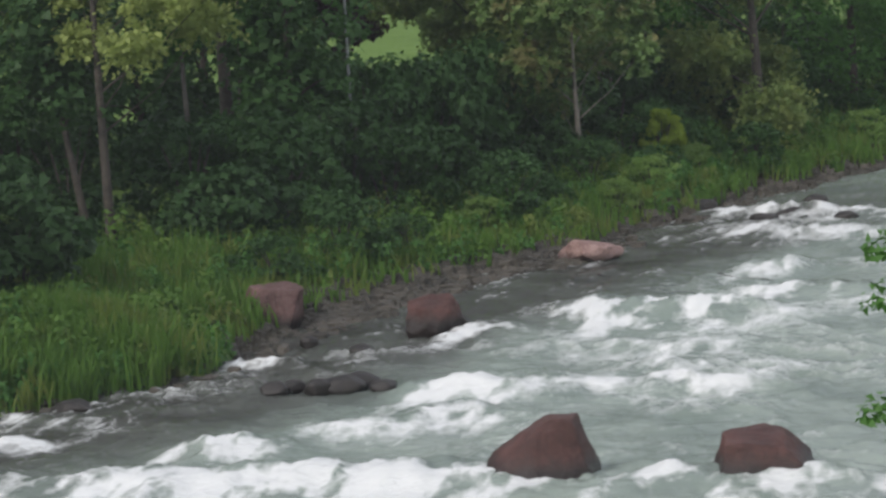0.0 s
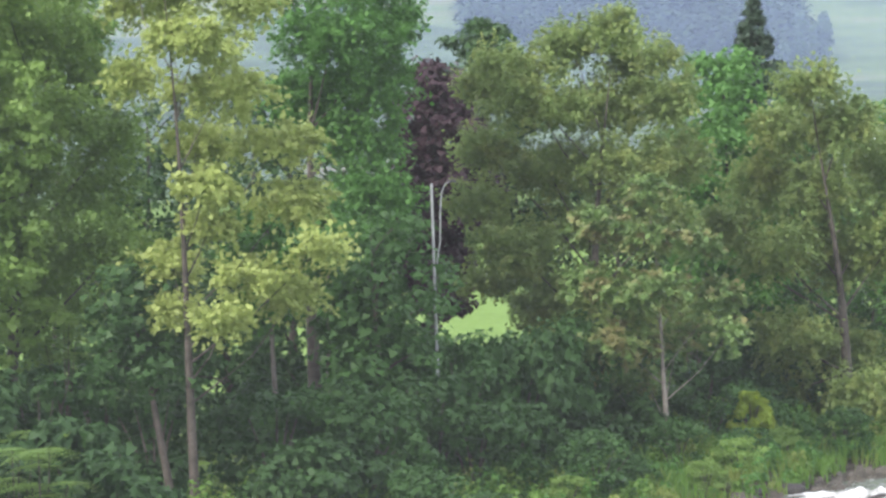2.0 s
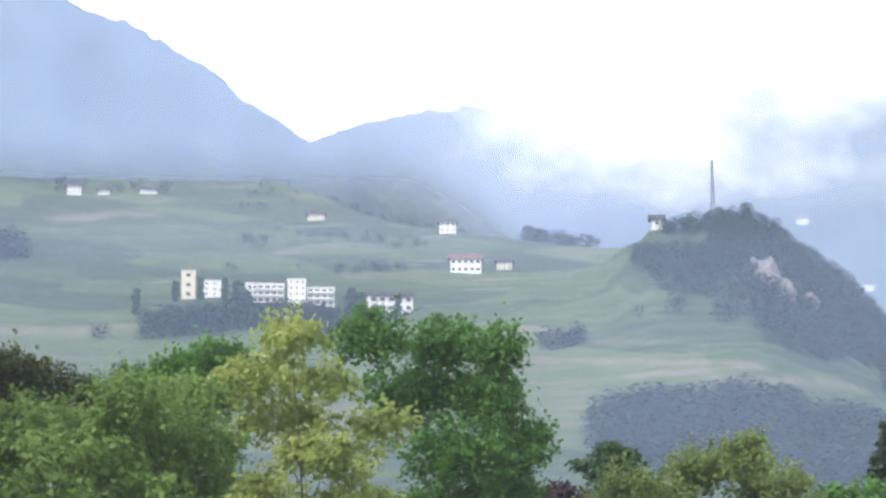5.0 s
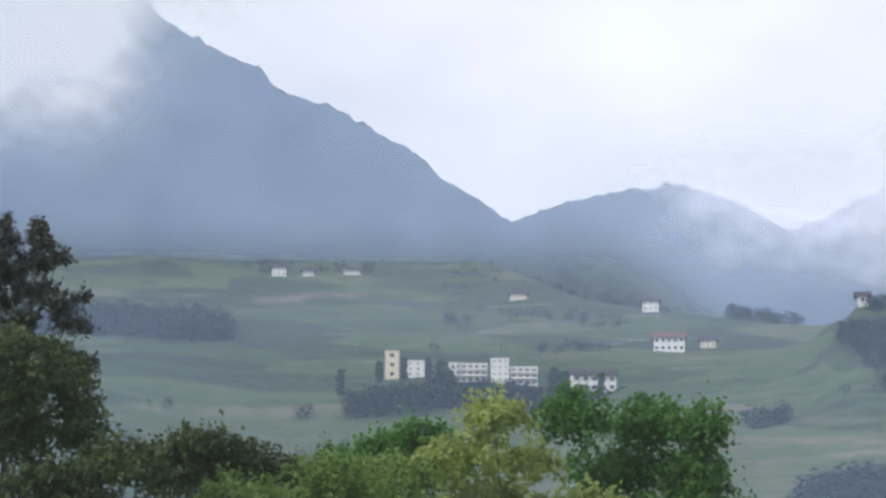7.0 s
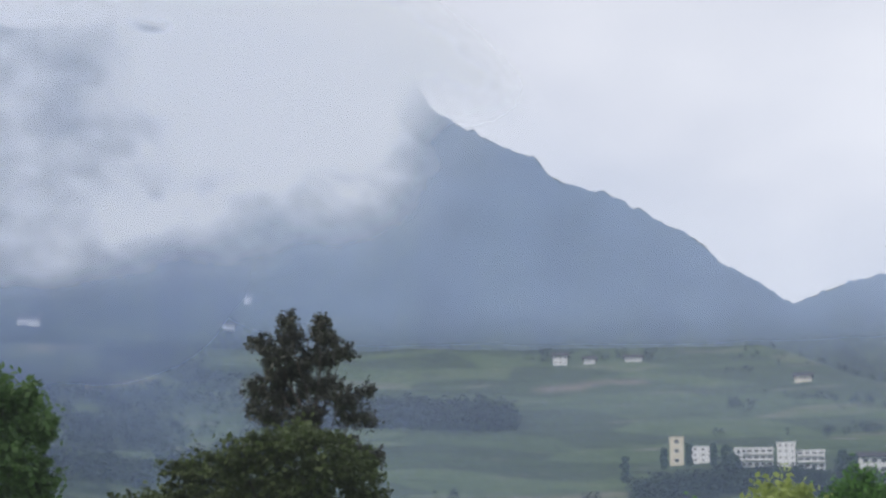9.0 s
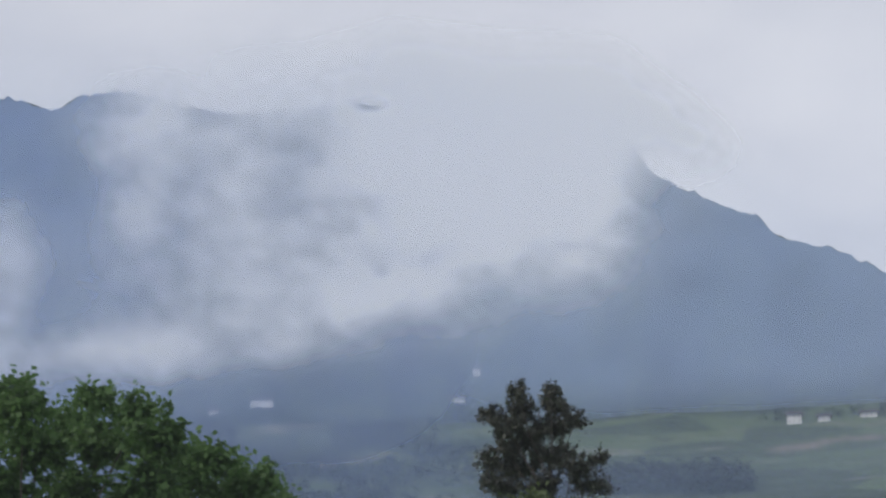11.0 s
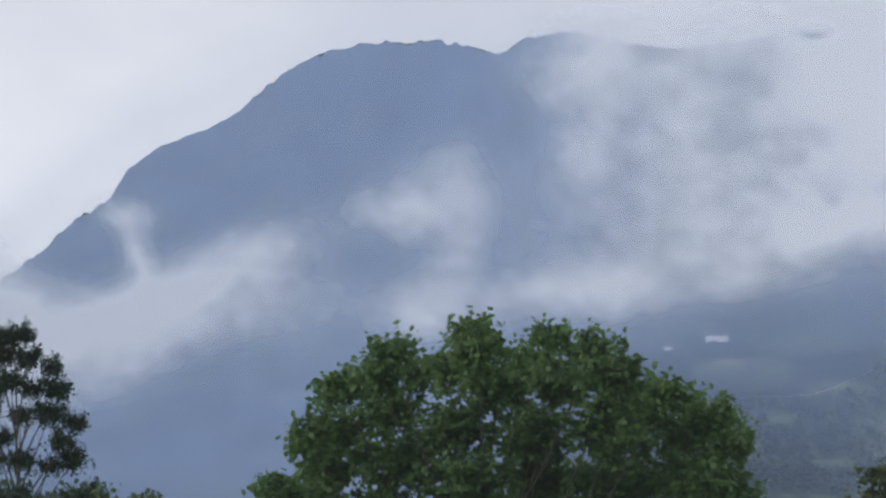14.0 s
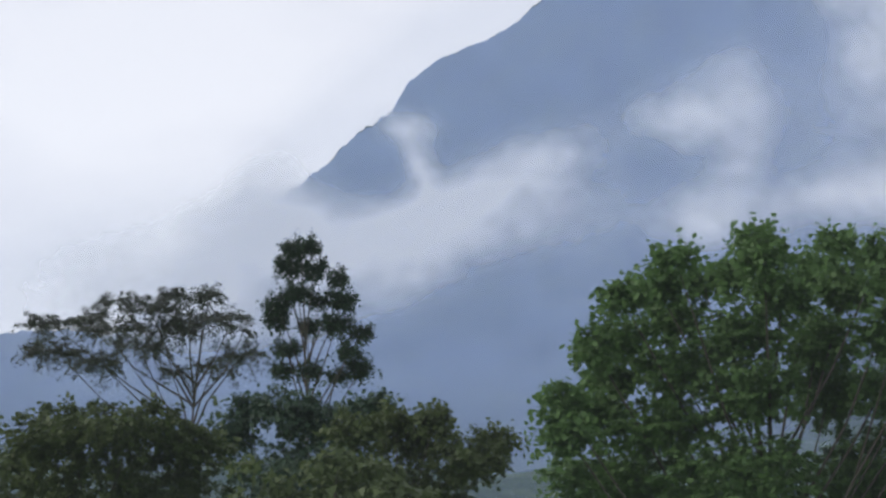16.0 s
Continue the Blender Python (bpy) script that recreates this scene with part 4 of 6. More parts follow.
def tree(name, label, category, az, r, height, profile, leaf, bark, clumps=150, per=70, clump_r=0.55, leaf_size=0.2, trunk_r=0.2, lean=(0, 0),
         offset=(0, 0), limbs=9, flat=0.6, droop=0.0, seed=1, group="", inner=0.35, long=1.0, place=None, sag=0.0, core=0.45, wobble=0.14, boughs=0, pad=0.66, tips=(), puff=0.24, stretch=1.0, rise=0.10, drift=((0, 0), (1, 0))):
    """A tapered trunk, limbs, and a crown of many leaf clumps inside profile: (share of the height, radius) from below upwards."""
    rng, rnd = np.random.default_rng(seed), random.Random(seed)
    base = place or at(az, r, -0.1)
    root = thing(name, Matrix.Translation(base), label, category, group)
    profile = list(profile) + [(profile[-1][0] + 0.006, 0.05)]
    hs, rs = zip(*profile)
    axis = lambda h: Vector((lean[0] * h + 0.12 * math.sin(h * 3 + seed) * min(1, h * 2) + offset[0] * max(0, h - 0.25),
                             lean[1] * h + 0.12 * math.cos(h * 2.3 + seed) * min(1, h * 2) + offset[1] * max(0, h - 0.25), h * height))
    steps = [i / 9 for i in range(10)]
    vs, fs = tube([axis(h * 0.94) for h in steps], [trunk_r * (1.25 if h == 0 else 1 - 0.88 * h) + 0.015 for h in steps], 9)
    part("trunk", np_mesh("trunk", vs, fs, bark, True), None, root)
    centres, radii = [], []
    h0, h1 = hs[0], hs[-1]
    # boughs spread evenly over the crown, each a pad of leaf clumps with gaps between
    ha = np.linspace(h0, h1, 60)
    ra = np.interp(ha, hs, rs)
    share = np.cumsum(ra * np.hypot(height * np.gradient(ha), np.gradient(ra)) + 0.002 * max(rs))
    nb = boughs or max(14, clumps // 5)
    pad0 = pad * math.sqrt(2 * math.pi * share[-1] / nb)
    tips_ = []
    for i in range(nb):
        h = float(np.interp((i + 0.5 + rnd.uniform(-0.3, 0.3)) / nb * share[-1], share, ha))
        t = i * 2.39996 + seed + rnd.uniform(-0.3, 0.3)
        lobe = noise.noise(Vector((math.cos(t) * 1.25, math.sin(t) * 1.25, h * height / max(rs) * 1.1)) + Vector((seed * 3.7, 0, 0)))
        q = float(np.interp(h, hs, rs)) * (0.9 + wobble * 1.8 * lobe) * (1 - inner * rnd.random() ** 1.6)
        tips_.append((h, axis(h) + Vector((math.cos(t) * q + float(np.interp(h, *zip(*drift))), math.sin(t) * q, rnd.gauss(0, 0.12) - sag * q)), Vector((math.cos(t), math.sin(t), 0))))
    for dx, lo, hi, rad in tips:
        for k in range(14):
            g, t = k / 13, k * 2.4
            q = rad * (1 - g) ** 0.8
            tips_.append((lo + (hi - lo) * g, axis(lo + (hi - lo) * g) + Vector((dx + math.cos(t) * q, math.sin(t) * q, 0)), Vector((math.cos(t), math.sin(t), 0))))
    for i in range(limbs):
        h, tip, _o = tips_[int((i + 0.5) * nb / limbs)]
        a = axis(max(0.05, h - rise))
        rr = (tip - a).length
        mid = (a + tip) / 2 + Vector((0, 0, 0.08 * rr))
        vs, fs = tube([a, (a + mid) / 2 + Vector((0, 0, 0.03 * rr)), mid, (mid + tip) / 2, tip], [trunk_r * k * (1 - 0.55 * h) for k in (0.5, 0.4, 0.28, 0.18, 0.06)], 6)
        part("limb", np_mesh("limb", vs, fs, bark, True), None, root)
    each_ = max(3, clumps // nb)
    for k_, (h, c, o) in enumerate(tips_):
        size_ = (pad0 if k_ < nb else 0.35 * pad0) * rnd.uniform(0.65, 1.25) * (0.55 if h > 0.94 else 1)
        for k in range(each_):
            d, t = size_ * math.sqrt(rnd.random()), rnd.uniform(0, 2 * math.pi)
            centres.append(c + Vector((math.cos(t) * d, math.sin(t) * d, rnd.gauss(0, puff) * size_ - 0.28 * d * d / size_)) - o * 0.3 * size_ * rnd.random())
            if stretch != 1:
                along = (centres[-1] - c).dot(o)
                centres[-1] += o * along * (stretch - 1) - (centres[-1] - c - o * along) * (1 - 1 / stretch) * 0.8
            radii.append(clump_r * rnd.uniform(0.55, 1.15) * (1.1 - 0.35 * d / size_))
    v, f = leaves(rng, [tuple(c) for c in centres], radii, int(per * 1.25), leaf_size * 0.98, flat, droop, long=long)
    # the shaded inside of the crown
    core_c, core_r = [], []
    for _ in range(int(clumps * core)):
        h = h0 + (h1 - h0) * rnd.uniform(0.03, 0.9)
        q, t = float(np.interp(h, hs, rs)) * 0.68 * math.sqrt(rnd.random()), rnd.uniform(0, 2 * math.pi)
        core_c.append(tuple(axis(h) + Vector((math.cos(t) * q, math.sin(t) * q, 0))))
        core_r.append(clump_r * 1.5)
    if core_c:
        v2, f2 = leaves(rng, core_c, core_r, 50, leaf_size * 1.3, 0.8)
        v, f = np.concatenate([v, v2]), np.concatenate([f, f2 + len(v)])
    part("crown", np_mesh("crown", v, f, leaf), None, root)
    return root


def sprays(rng, base, out, length, width, thick, per, size, long, droop, rise, up=1.0, mess=0.45):
    """Leafy twigs: leaf blades strewn along and beside each twig, arching out of the crown. Verts and faces."""
    n = len(base) * per
    u = rng.random(n) ** 0.75
    B, O, L = np.repeat(base, per, 0), np.repeat(out, per, 0), np.repeat(length, per)
    flat_ = O * np.array((1, 1, 0.35))
    flat_ /= np.linalg.norm(flat_, axis=1)[:, None] + 1e-9
    side = np.stack([-flat_[:, 1], flat_[:, 0], 0 * u], -1)
    side /= np.linalg.norm(side, axis=1)[:, None] + 1e-9
    p = B + flat_ * (u * L)[:, None] + side * (rng.normal(size=n) * width * L * (1.15 - 0.6 * u))[:, None]
    p[:, 2] += L * (rng.normal(size=n) * thick + rise * u - droop * u * u)
    nrm = flat_ * 0.35 + np.array((0, 0, up)) + rng.normal(size=(n, 3)) * mess
    nrm /= np.linalg.norm(nrm, axis=1)[:, None]
    t = flat_ + rng.normal(size=(n, 3)) * 0.7
    t[:, 2] -= droop * 1.2
    t -= nrm * (t * nrm).sum(1)[:, None]
    t /= np.linalg.norm(t, axis=1)[:, None] + 1e-9
    b = np.cross(nrm, t)
    s = (size * rng.uniform(0.65, 1.3, n))[:, None]
    v = np.stack([p - t * s * 0.5 * long, p + b * s * 0.36 + t * s * 0.08, p + t * s * 0.55 * long, p - b * s * 0.36 + t * s * 0.08], 1).reshape(-1, 3)
    return v, np.arange(4 * n).reshape(-1, 4)


def crowned(name, label, category, az, r, lobes, leaf, bark, seed, trunk_r=0.2, dense=4.0, twig=0.5, width=0.3, thick=0.10, per=40, size=0.15, long=1.2,
            droop=0.3, rise=0.1, core=0.5, group="", deep=1.0, limbs=16, foot=0.0, climb=0.75, grow=0.93, lower=0.0):
    """A tree whose boughs are given one by one as turn, height, half-width and half-height in degrees seen from the bank: trunk, a limb to each bough, leafy twigs over each."""
    rng, rnd = np.random.default_rng(seed), random.Random(seed)
    base = at(az, r, -0.1)
    root = thing(name, Matrix.Translation(base), label, category, group)
    k, yaw = r * math.pi / 180, radians(az)
    right, away = np.array((math.cos(yaw), math.sin(yaw), 0.0)), np.array((-math.sin(yaw), math.cos(yaw), 0.0))
    wide = max(abs(a - az) for a, e, w, h in lobes) * k + 0.3
    C, S = [], []
    for i, (a, e, w, h) in enumerate(lobes):
        off = -(a - az) * k
        room = math.sqrt(max(0.1, 1 - (off / (wide * 1.15)) ** 2)) * wide * 0.62 * deep
        d = ((i * 0.618) % 1.0 * 2 - 1) * room
        C.append(right * off * (1 + d / r) + away * d + np.array((0, 0, EYE_Z + (r + d) * math.tan(radians(e - lower)) - base.z)))
        S.append((w * k * grow, 0.5 * (w + h) * k * 1.12 * grow, h * k * grow))
    C, S = np.array(C), np.array(S)
    frame_ = np.stack([right, away, np.array((0, 0, 1.0))])
    top = C[:, 2].max()
    # trunk, swaying a little on its way up
    lead = C[C[:, 2].argmax()]
    stem = lambda g: Vector((lead[0] * g ** 1.6 * 0.8 + foot * (1 - g) * right[0] + 0.08 * math.sin(5 * g + seed), lead[1] * g ** 1.6 * 0.8 + foot * (1 - g) * right[1], top * 0.9 * g))
    steps = [i / 11 for i in range(12)]
    vs, fs = tube([stem(g) for g in steps], [trunk_r * (1.25 if g == 0 else (1 - 0.95 * g) ** 1.2) + 0.01 for g in steps], 9)
    part("trunk", np_mesh("trunk", vs, fs, bark, True), None, root)
    order = sorted(range(len(C)), key=lambda i: -S[i][0])[:limbs]
    for i in order:
        tip = Vector(C[i])
        reach = math.hypot(tip.x - stem(tip.z / top).x, tip.y - stem(tip.z / top).y)
        a = stem(max(0.12, (tip.z - climb * reach - 0.3) / top) if tip.z > 0.3 * top else 0.2)
        mid = (a + tip) / 2 + Vector((rnd.uniform(-0.1, 0.1) * reach, rnd.uniform(-0.1, 0.1) * reach, -0.06 * reach))
        q = trunk_r * (0.32 - 0.18 * tip.z / top)
        vs, fs = tube([a, (a + mid) / 2, mid, (mid + tip) / 2, tip], [q, q * 0.8, q * 0.6, q * 0.42, q * 0.2], 6)
        part("limb", np_mesh("limb", vs, fs, bark, True), None, root)
    P, O, G = [], [], []
    for i, (c, sz) in enumerate(zip(C, S)):
        area = 4 * math.pi * (sz[0] * sz[1] + sz[0] * sz[2] + sz[1] * sz[2]) / 3
        n = max(6, int(area * dense))
        d = rng.normal(size=(n, 3))
        d[:, 2] = d[:, 2] * 0.9 + 0.2
        d /= np.linalg.norm(d, axis=1)[:, None]
        p = c + ((d * sz * rng.uniform(0.62, 1.06, n)[:, None]) @ frame_)
        inside = np.zeros(n, bool)
        for j, (c2, s2) in enumerate(zip(C, S)):
            if j != i:
                q = ((p - c2) @ frame_.T) / s2
                inside |= (q * q).sum(1) < 0.5
        out = (d / sz) @ frame_
        out /= np.linalg.norm(out, axis=1)[:, None]
        P.append(p[~inside]), O.append(out[~inside]), G.append(np.full((~inside).sum(), twig) * rng.uniform(0.6, 1.3, (~inside).sum()))
    P, O, G = np.concatenate(P), np.concatenate(O), np.concatenate(G)
    v, f = sprays(rng, P - O * (G * 0.6)[:, None] * np.array((1, 1, 0.4)), O, G, width, thick, per, size, long, droop, rise)
    if core:
        m = (S.prod(1) ** (1 / 3) * 26 * core / size ** 0.5).astype(int) + 2
        cc = np.repeat(C, m, 0) + ((rng.normal(size=(m.sum(), 3)) * 0.33 * np.repeat(S, m, 0)) @ frame_)
        o2 = rng.normal(size=cc.shape)
        v2, f2 = sprays(rng, cc, o2 / np.linalg.norm(o2, axis=1)[:, None], np.full(len(cc), twig), 0.5, 0.35, 10, size * 1.7, 1.0, 0, 0, 0.5, 0.9)
        v, f = np.concatenate([v, v2]), np.concatenate([f, f2 + len(v)])
    part("crown", np_mesh("crown", v, f, leaf), None, root)
    return root


def top_height(az, r, el):
    """Height of a tree whose tip stands el degrees over the horizon."""
    return EYE_Z + r * math.tan(radians(el)) - at(az, r).z + 0.1


ROUND = lambda b, r: [(b, r * 0.55), (b + 0.12, r * 0.9), (b + (1 - b) * 0.45, r), (b + (1 - b) * 0.75, r * 0.85), (0.93, r * 0.55), (0.99, r * 0.2)]
DOME = lambda b, r: [(b, r * 0.85), (b + 0.15, r), (b + (1 - b) * 0.6, r), (0.86, r * 0.8), (0.95, r * 0.5), (0.99, r * 0.25)]
FLAT = lambda b, r: [(b, r * 0.85), (0.5, r), (0.8, r), (0.91, r * 0.84), (0.965, r * 0.55), (0.992, r * 0.25)]

# the linden on the bank, lit pale yellow-green
crowned("linden_tree", "tall linden with pale yellow-green drooping foliage and bare trunk", "tree", 7.73, 69.5, (
    (8.28, 7.74, 0.80, 0.43), (8.83, 6.75, 1.33, 0.45), (7.37, 6.70, 0.67, 0.35), (8.31, 5.75, 1.33, 0.48), (6.19, 5.70, 0.83, 0.32), (7.40, 4.88, 1.53, 0.51), (8.94, 4.07, 0.64, 0.45),
    (6.89, 3.74, 1.40, 0.51), (7.44, 2.56, 1.00, 0.56), (5.59, 2.45, 1.27, 0.43), (7.33, 1.49, 0.83, 0.51), (5.35, 1.08, 1.20, 0.48), (7.21, 0.63, 0.77, 0.40), (4.64, -0.03, 0.73, 0.32),
    (8.15, -0.27, 0.77, 0.48), (6.31, -0.65, 1.07, 0.45), (5.26, -1.14, 0.80, 0.43), (8.11, -1.33, 0.56, 0.40), (6.99, -1.62, 0.80, 0.35)),
    M_LINDEN, M_BARK, 4, trunk_r=0.15, dense=3.4, twig=0.62, width=0.26, thick=0.08, per=70, size=0.12, long=1.15, droop=0.5, rise=0.12, core=0.9, climb=0.6)
crowned("locust_tree", "tall light green locust with feathery foliage", "tree", 12.2, 77, (
    (11.86, 6.12, 1.27, 0.73), (10.29, 6.24, 0.73, 0.53), (10.69, 5.25, 1.33, 0.73), (12.01, 4.48, 1.47, 0.87), (9.92, 4.06, 1.13, 0.73), (11.11, 3.15, 1.60, 0.87), (9.42, 2.73, 0.93, 0.73),
    (12.04, 1.85, 1.47, 0.87), (10.09, 1.49, 1.40, 0.80), (11.28, 0.26, 1.60, 0.87), (9.46, 0.09, 0.93, 0.87), (11.43, -1.17, 1.73, 0.87), (14.07, 5.28, 1.47, 1.07), (14.34, 3.46, 1.60, 1.20),
    (14.10, 1.37, 1.60, 1.20), (15.60, 4.25, 1.20, 1.33)),
    M_LOCUST, M_BARK, 7, trunk_r=0.28, dense=2.72, twig=0.85, width=0.2, thick=0.13, per=66, size=0.11, long=1.5, droop=0.25, rise=0.05, core=1.1)
crowned("locust_tree", "tall deep green locust with a broad rounded top", "tree", 4.9, 86, (
    (6.42, 7.71, 1.00, 0.53), (4.68, 7.55, 1.07, 0.56), (3.41, 7.46, 0.67, 0.56), (5.24, 6.37, 1.47, 0.73), (3.51, 6.27, 0.87, 0.73), (4.20, 4.89, 1.73, 0.87), (2.79, 5.25, 0.73, 0.64),
    (3.29, 3.80, 1.07, 0.87), (4.77, 3.43, 1.33, 1.00), (3.59, 2.47, 1.07, 0.80), (3.35, 1.14, 1.13, 0.87), (4.31, 0.10, 1.47, 1.07)),
    M_GREEN, M_BARK, 9, trunk_r=0.3, dense=2.55, twig=0.8, width=0.26, thick=0.12, per=62, size=0.125, long=1.4, droop=0.25, rise=0.15, core=1.5)
crowned("broad_tree", "large olive-green tree with a dense rounded crown", "tree", -1.6, 93, (
    (-2.47, 4.82, 0.51, 0.56), (-1.40, 4.55, 1.00, 0.53), (-0.05, 4.05, 1.00, 0.51), (-3.11, 4.10, 1.07, 0.60), (0.76, 3.67, 0.60, 0.48), (-0.56, 3.17, 1.40, 0.73), (-2.29, 3.06, 1.40, 0.73),
    (-3.68, 3.15, 0.73, 0.73), (0.73, 2.14, 0.87, 0.60), (-0.78, 1.57, 1.27, 0.73), (-2.51, 1.66, 1.27, 0.73), (-3.83, 1.75, 0.80, 0.73), (0.90, 0.81, 0.87, 0.60), (0.06, -0.27, 1.13, 0.67),
    (-1.67, 0.22, 1.27, 0.73), (-3.39, 0.31, 1.00, 0.73), (0.66, -0.91, 1.00, 0.37), (-0.51, -1.82, 0.80, 0.53), (-1.56, -2.38, 0.93, 0.60), (-3.43, -1.91, 1.20, 0.80), (-1.20, -1.31, 1.20, 0.53)),
    M_OLIVE, M_BARK, 14, trunk_r=0.3, dense=2.55, twig=0.7, width=0.26, thick=0.15, per=62, size=0.12, long=1.4, droop=0.05, rise=0.3, core=1.5)
crowned("chestnut_tree", "horse chestnut with browning yellow-green leaves", "tree", -3.42, 86, (
    (-3.00, 1.03, 0.64, 0.35), (-1.91, 0.27, 0.87, 0.40), (-3.36, -0.05, 1.00, 0.47), (-4.21, -0.28, 0.53, 0.35), (-1.60, -1.05, 0.77, 0.40), (-3.06, -1.23, 1.13, 0.47), (-4.70, -1.48, 0.64, 0.48),
    (-2.35, -2.41, 0.91, 0.45), (-3.68, -2.45, 1.00, 0.45), (-1.80, -3.12, 0.53, 0.29), (-4.87, -2.35, 0.43, 0.32), (-2.85, -3.38, 0.67, 0.29)),
    M_CHEST, M_PALEBARK, 16, trunk_r=0.11, dense=4.5, twig=0.5, width=0.3, thick=0.08, per=44, size=0.16, long=1.3, droop=0.45, rise=0.1, core=0.35)
crowned("broad_tree", "grey-green tree with loose hanging foliage", "tree", -7.6, 100, (
    (-6.90, 3.38, 0.87, 0.51), (-6.34, 2.34, 1.00, 0.73), (-7.71, 2.43, 0.87, 0.73), (-5.78, 1.17, 1.00, 0.73), (-7.07, 0.88, 1.13, 0.87), (-5.99, -0.41, 1.13, 0.73), (-7.47, -0.70, 1.07, 0.87),
    (-4.97, 0.14, 0.73, 0.73), (-8.65, 1.49, 1.07, 1.00), (-8.84, -0.21, 1.20, 1.07), (-6.30, -2.52, 1.07, 0.73), (-7.60, -2.82, 1.07, 0.73), (-6.00, -3.70, 0.73, 0.53), (-7.95, -3.88, 0.93, 0.67), (-6.90, -4.38, 1.20, 0.53)),
    M_OLIVE, M_BARK, 18, trunk_r=0.28, dense=2.38, twig=0.8, width=0.22, thick=0.12, per=58, size=0.13, long=1.4, droop=0.45, rise=0.1, core=1.4)
crowned("round_tree", "dark green tree with a low domed crown", "tree", 20.4, 75, (
    (20.03, 9.09, 1.13, 0.35), (19.57, 9.28, 0.87, 0.24), (21.07, 8.76, 1.00, 0.35), (22.11, 8.47, 0.87, 0.35), (18.56, 8.73, 0.73, 0.48), (19.34, 8.32, 1.40, 0.60), (20.91, 7.95, 1.53, 0.67),
    (18.14, 7.95, 0.60, 0.60), (22.33, 7.59, 1.20, 0.73), (19.30, 7.21, 1.67, 0.80), (21.26, 6.90, 1.67, 0.80), (17.95, 7.17, 0.51, 0.67), (23.48, 7.23, 1.07, 0.80)),
    M_MOSS, M_BARK, 22, trunk_r=0.3, dense=4.25, twig=0.5, width=0.32, thick=0.10, per=56, size=0.11, long=1.3, droop=0.2, rise=0.05, core=0.8)
crowned("old_conifer", "dark brownish conifer with two ragged tips", "tree", 19.5, 96, (
    (20.00, 12.00, 0.17, 0.24), (19.92, 11.60, 0.32, 0.27), (19.17, 11.93, 0.16, 0.24), (19.08, 11.60, 0.35, 0.24), (20.65, 11.49, 0.29, 0.12), (20.24, 11.20, 0.48, 0.21), (19.28, 11.16, 0.53, 0.24),
    (18.66, 11.31, 0.27, 0.12), (20.74, 10.41, 0.35, 0.15), (20.29, 10.67, 0.40, 0.19), (20.72, 9.93, 0.27, 0.17), (20.07, 10.21, 0.61, 0.23), (19.28, 10.50, 0.61, 0.24), (18.74, 10.22, 0.48, 0.16),
    (18.18, 10.37, 0.27, 0.09), (18.46, 9.83, 0.32, 0.13), (18.11, 9.71, 0.21, 0.11), (20.34, 9.74, 0.45, 0.16), (19.52, 9.77, 0.53, 0.21), (18.37, 9.00, 0.29, 0.11), (17.92, 8.87, 0.24, 0.09),
    (18.70, 9.17, 0.48, 0.13), (19.89, 10.88, 0.40, 0.19), (19.50, 9.17, 0.80, 0.21)),
    M_BROWNNEEDLE, M_BARK, 24, trunk_r=0.35, dense=11.0, twig=0.42, width=0.2, thick=0.1, per=44, size=0.09, long=1.8, droop=-0.1, rise=0.35, core=1.0, deep=0.8, limbs=24, climb=0.3, grow=0.9, lower=0.05)
crowned("walnut_tree", "broad walnut tree with upturned leaf tufts", "tree", 31.4, 50, (
    (33.93, 11.88, 0.37, 0.16), (34.41, 11.28, 0.80, 0.35), (35.22, 10.95, 0.51, 0.27), (33.29, 11.37, 0.48, 0.29), (32.02, 12.25, 0.48, 0.27), (31.82, 11.72, 0.61, 0.40), (32.57, 11.46, 0.32, 0.56),
    (30.10, 12.14, 0.27, 0.15), (30.60, 11.56, 0.61, 0.40), (29.08, 11.82, 0.61, 0.32), (28.65, 11.25, 0.73, 0.48), (29.94, 11.02, 0.87, 0.53), (31.43, 10.92, 0.73, 0.53), (27.37, 10.72, 0.43, 0.29),
    (28.07, 10.68, 0.61, 0.48), (26.41, 10.26, 0.56, 0.29), (25.82, 9.59, 0.37, 0.48), (27.03, 9.89, 0.87, 0.53), (28.76, 9.93, 1.13, 0.69), (30.64, 9.84, 1.13, 0.69), (32.53, 10.00, 1.00, 0.69),
    (34.01, 10.42, 1.00, 0.53), (35.23, 10.00, 0.87, 0.40), (35.93, 9.86, 0.43, 0.27), (35.50, 9.10, 0.87, 0.48), (33.88, 9.22, 1.13, 0.69), (36.71, 8.57, 0.43, 0.29), (35.90, 8.31, 0.87, 0.48),
    (32.28, 8.67, 1.40, 0.73), (30.40, 8.65, 1.40, 0.73), (28.54, 8.61, 1.40, 0.73), (26.81, 8.70, 1.13, 0.73), (25.87, 8.34, 0.51, 0.61), (34.30, 7.90, 1.47, 0.67), (36.57, 7.78, 0.67, 0.40),
    (35.51, 6.59, 1.87, 1.07), (32.58, 6.57, 2.00, 1.20), (29.66, 6.53, 2.00, 1.20), (27.15, 6.74, 1.47, 1.20)),
    M_WALNUT, M_BARK, 27, trunk_r=0.28, dense=4.2, twig=0.44, width=0.36, thick=0.05, per=74, size=0.095, long=1.6, droop=0.28, rise=0.32, core=1.8, limbs=36, climb=1.1, lower=0.2)
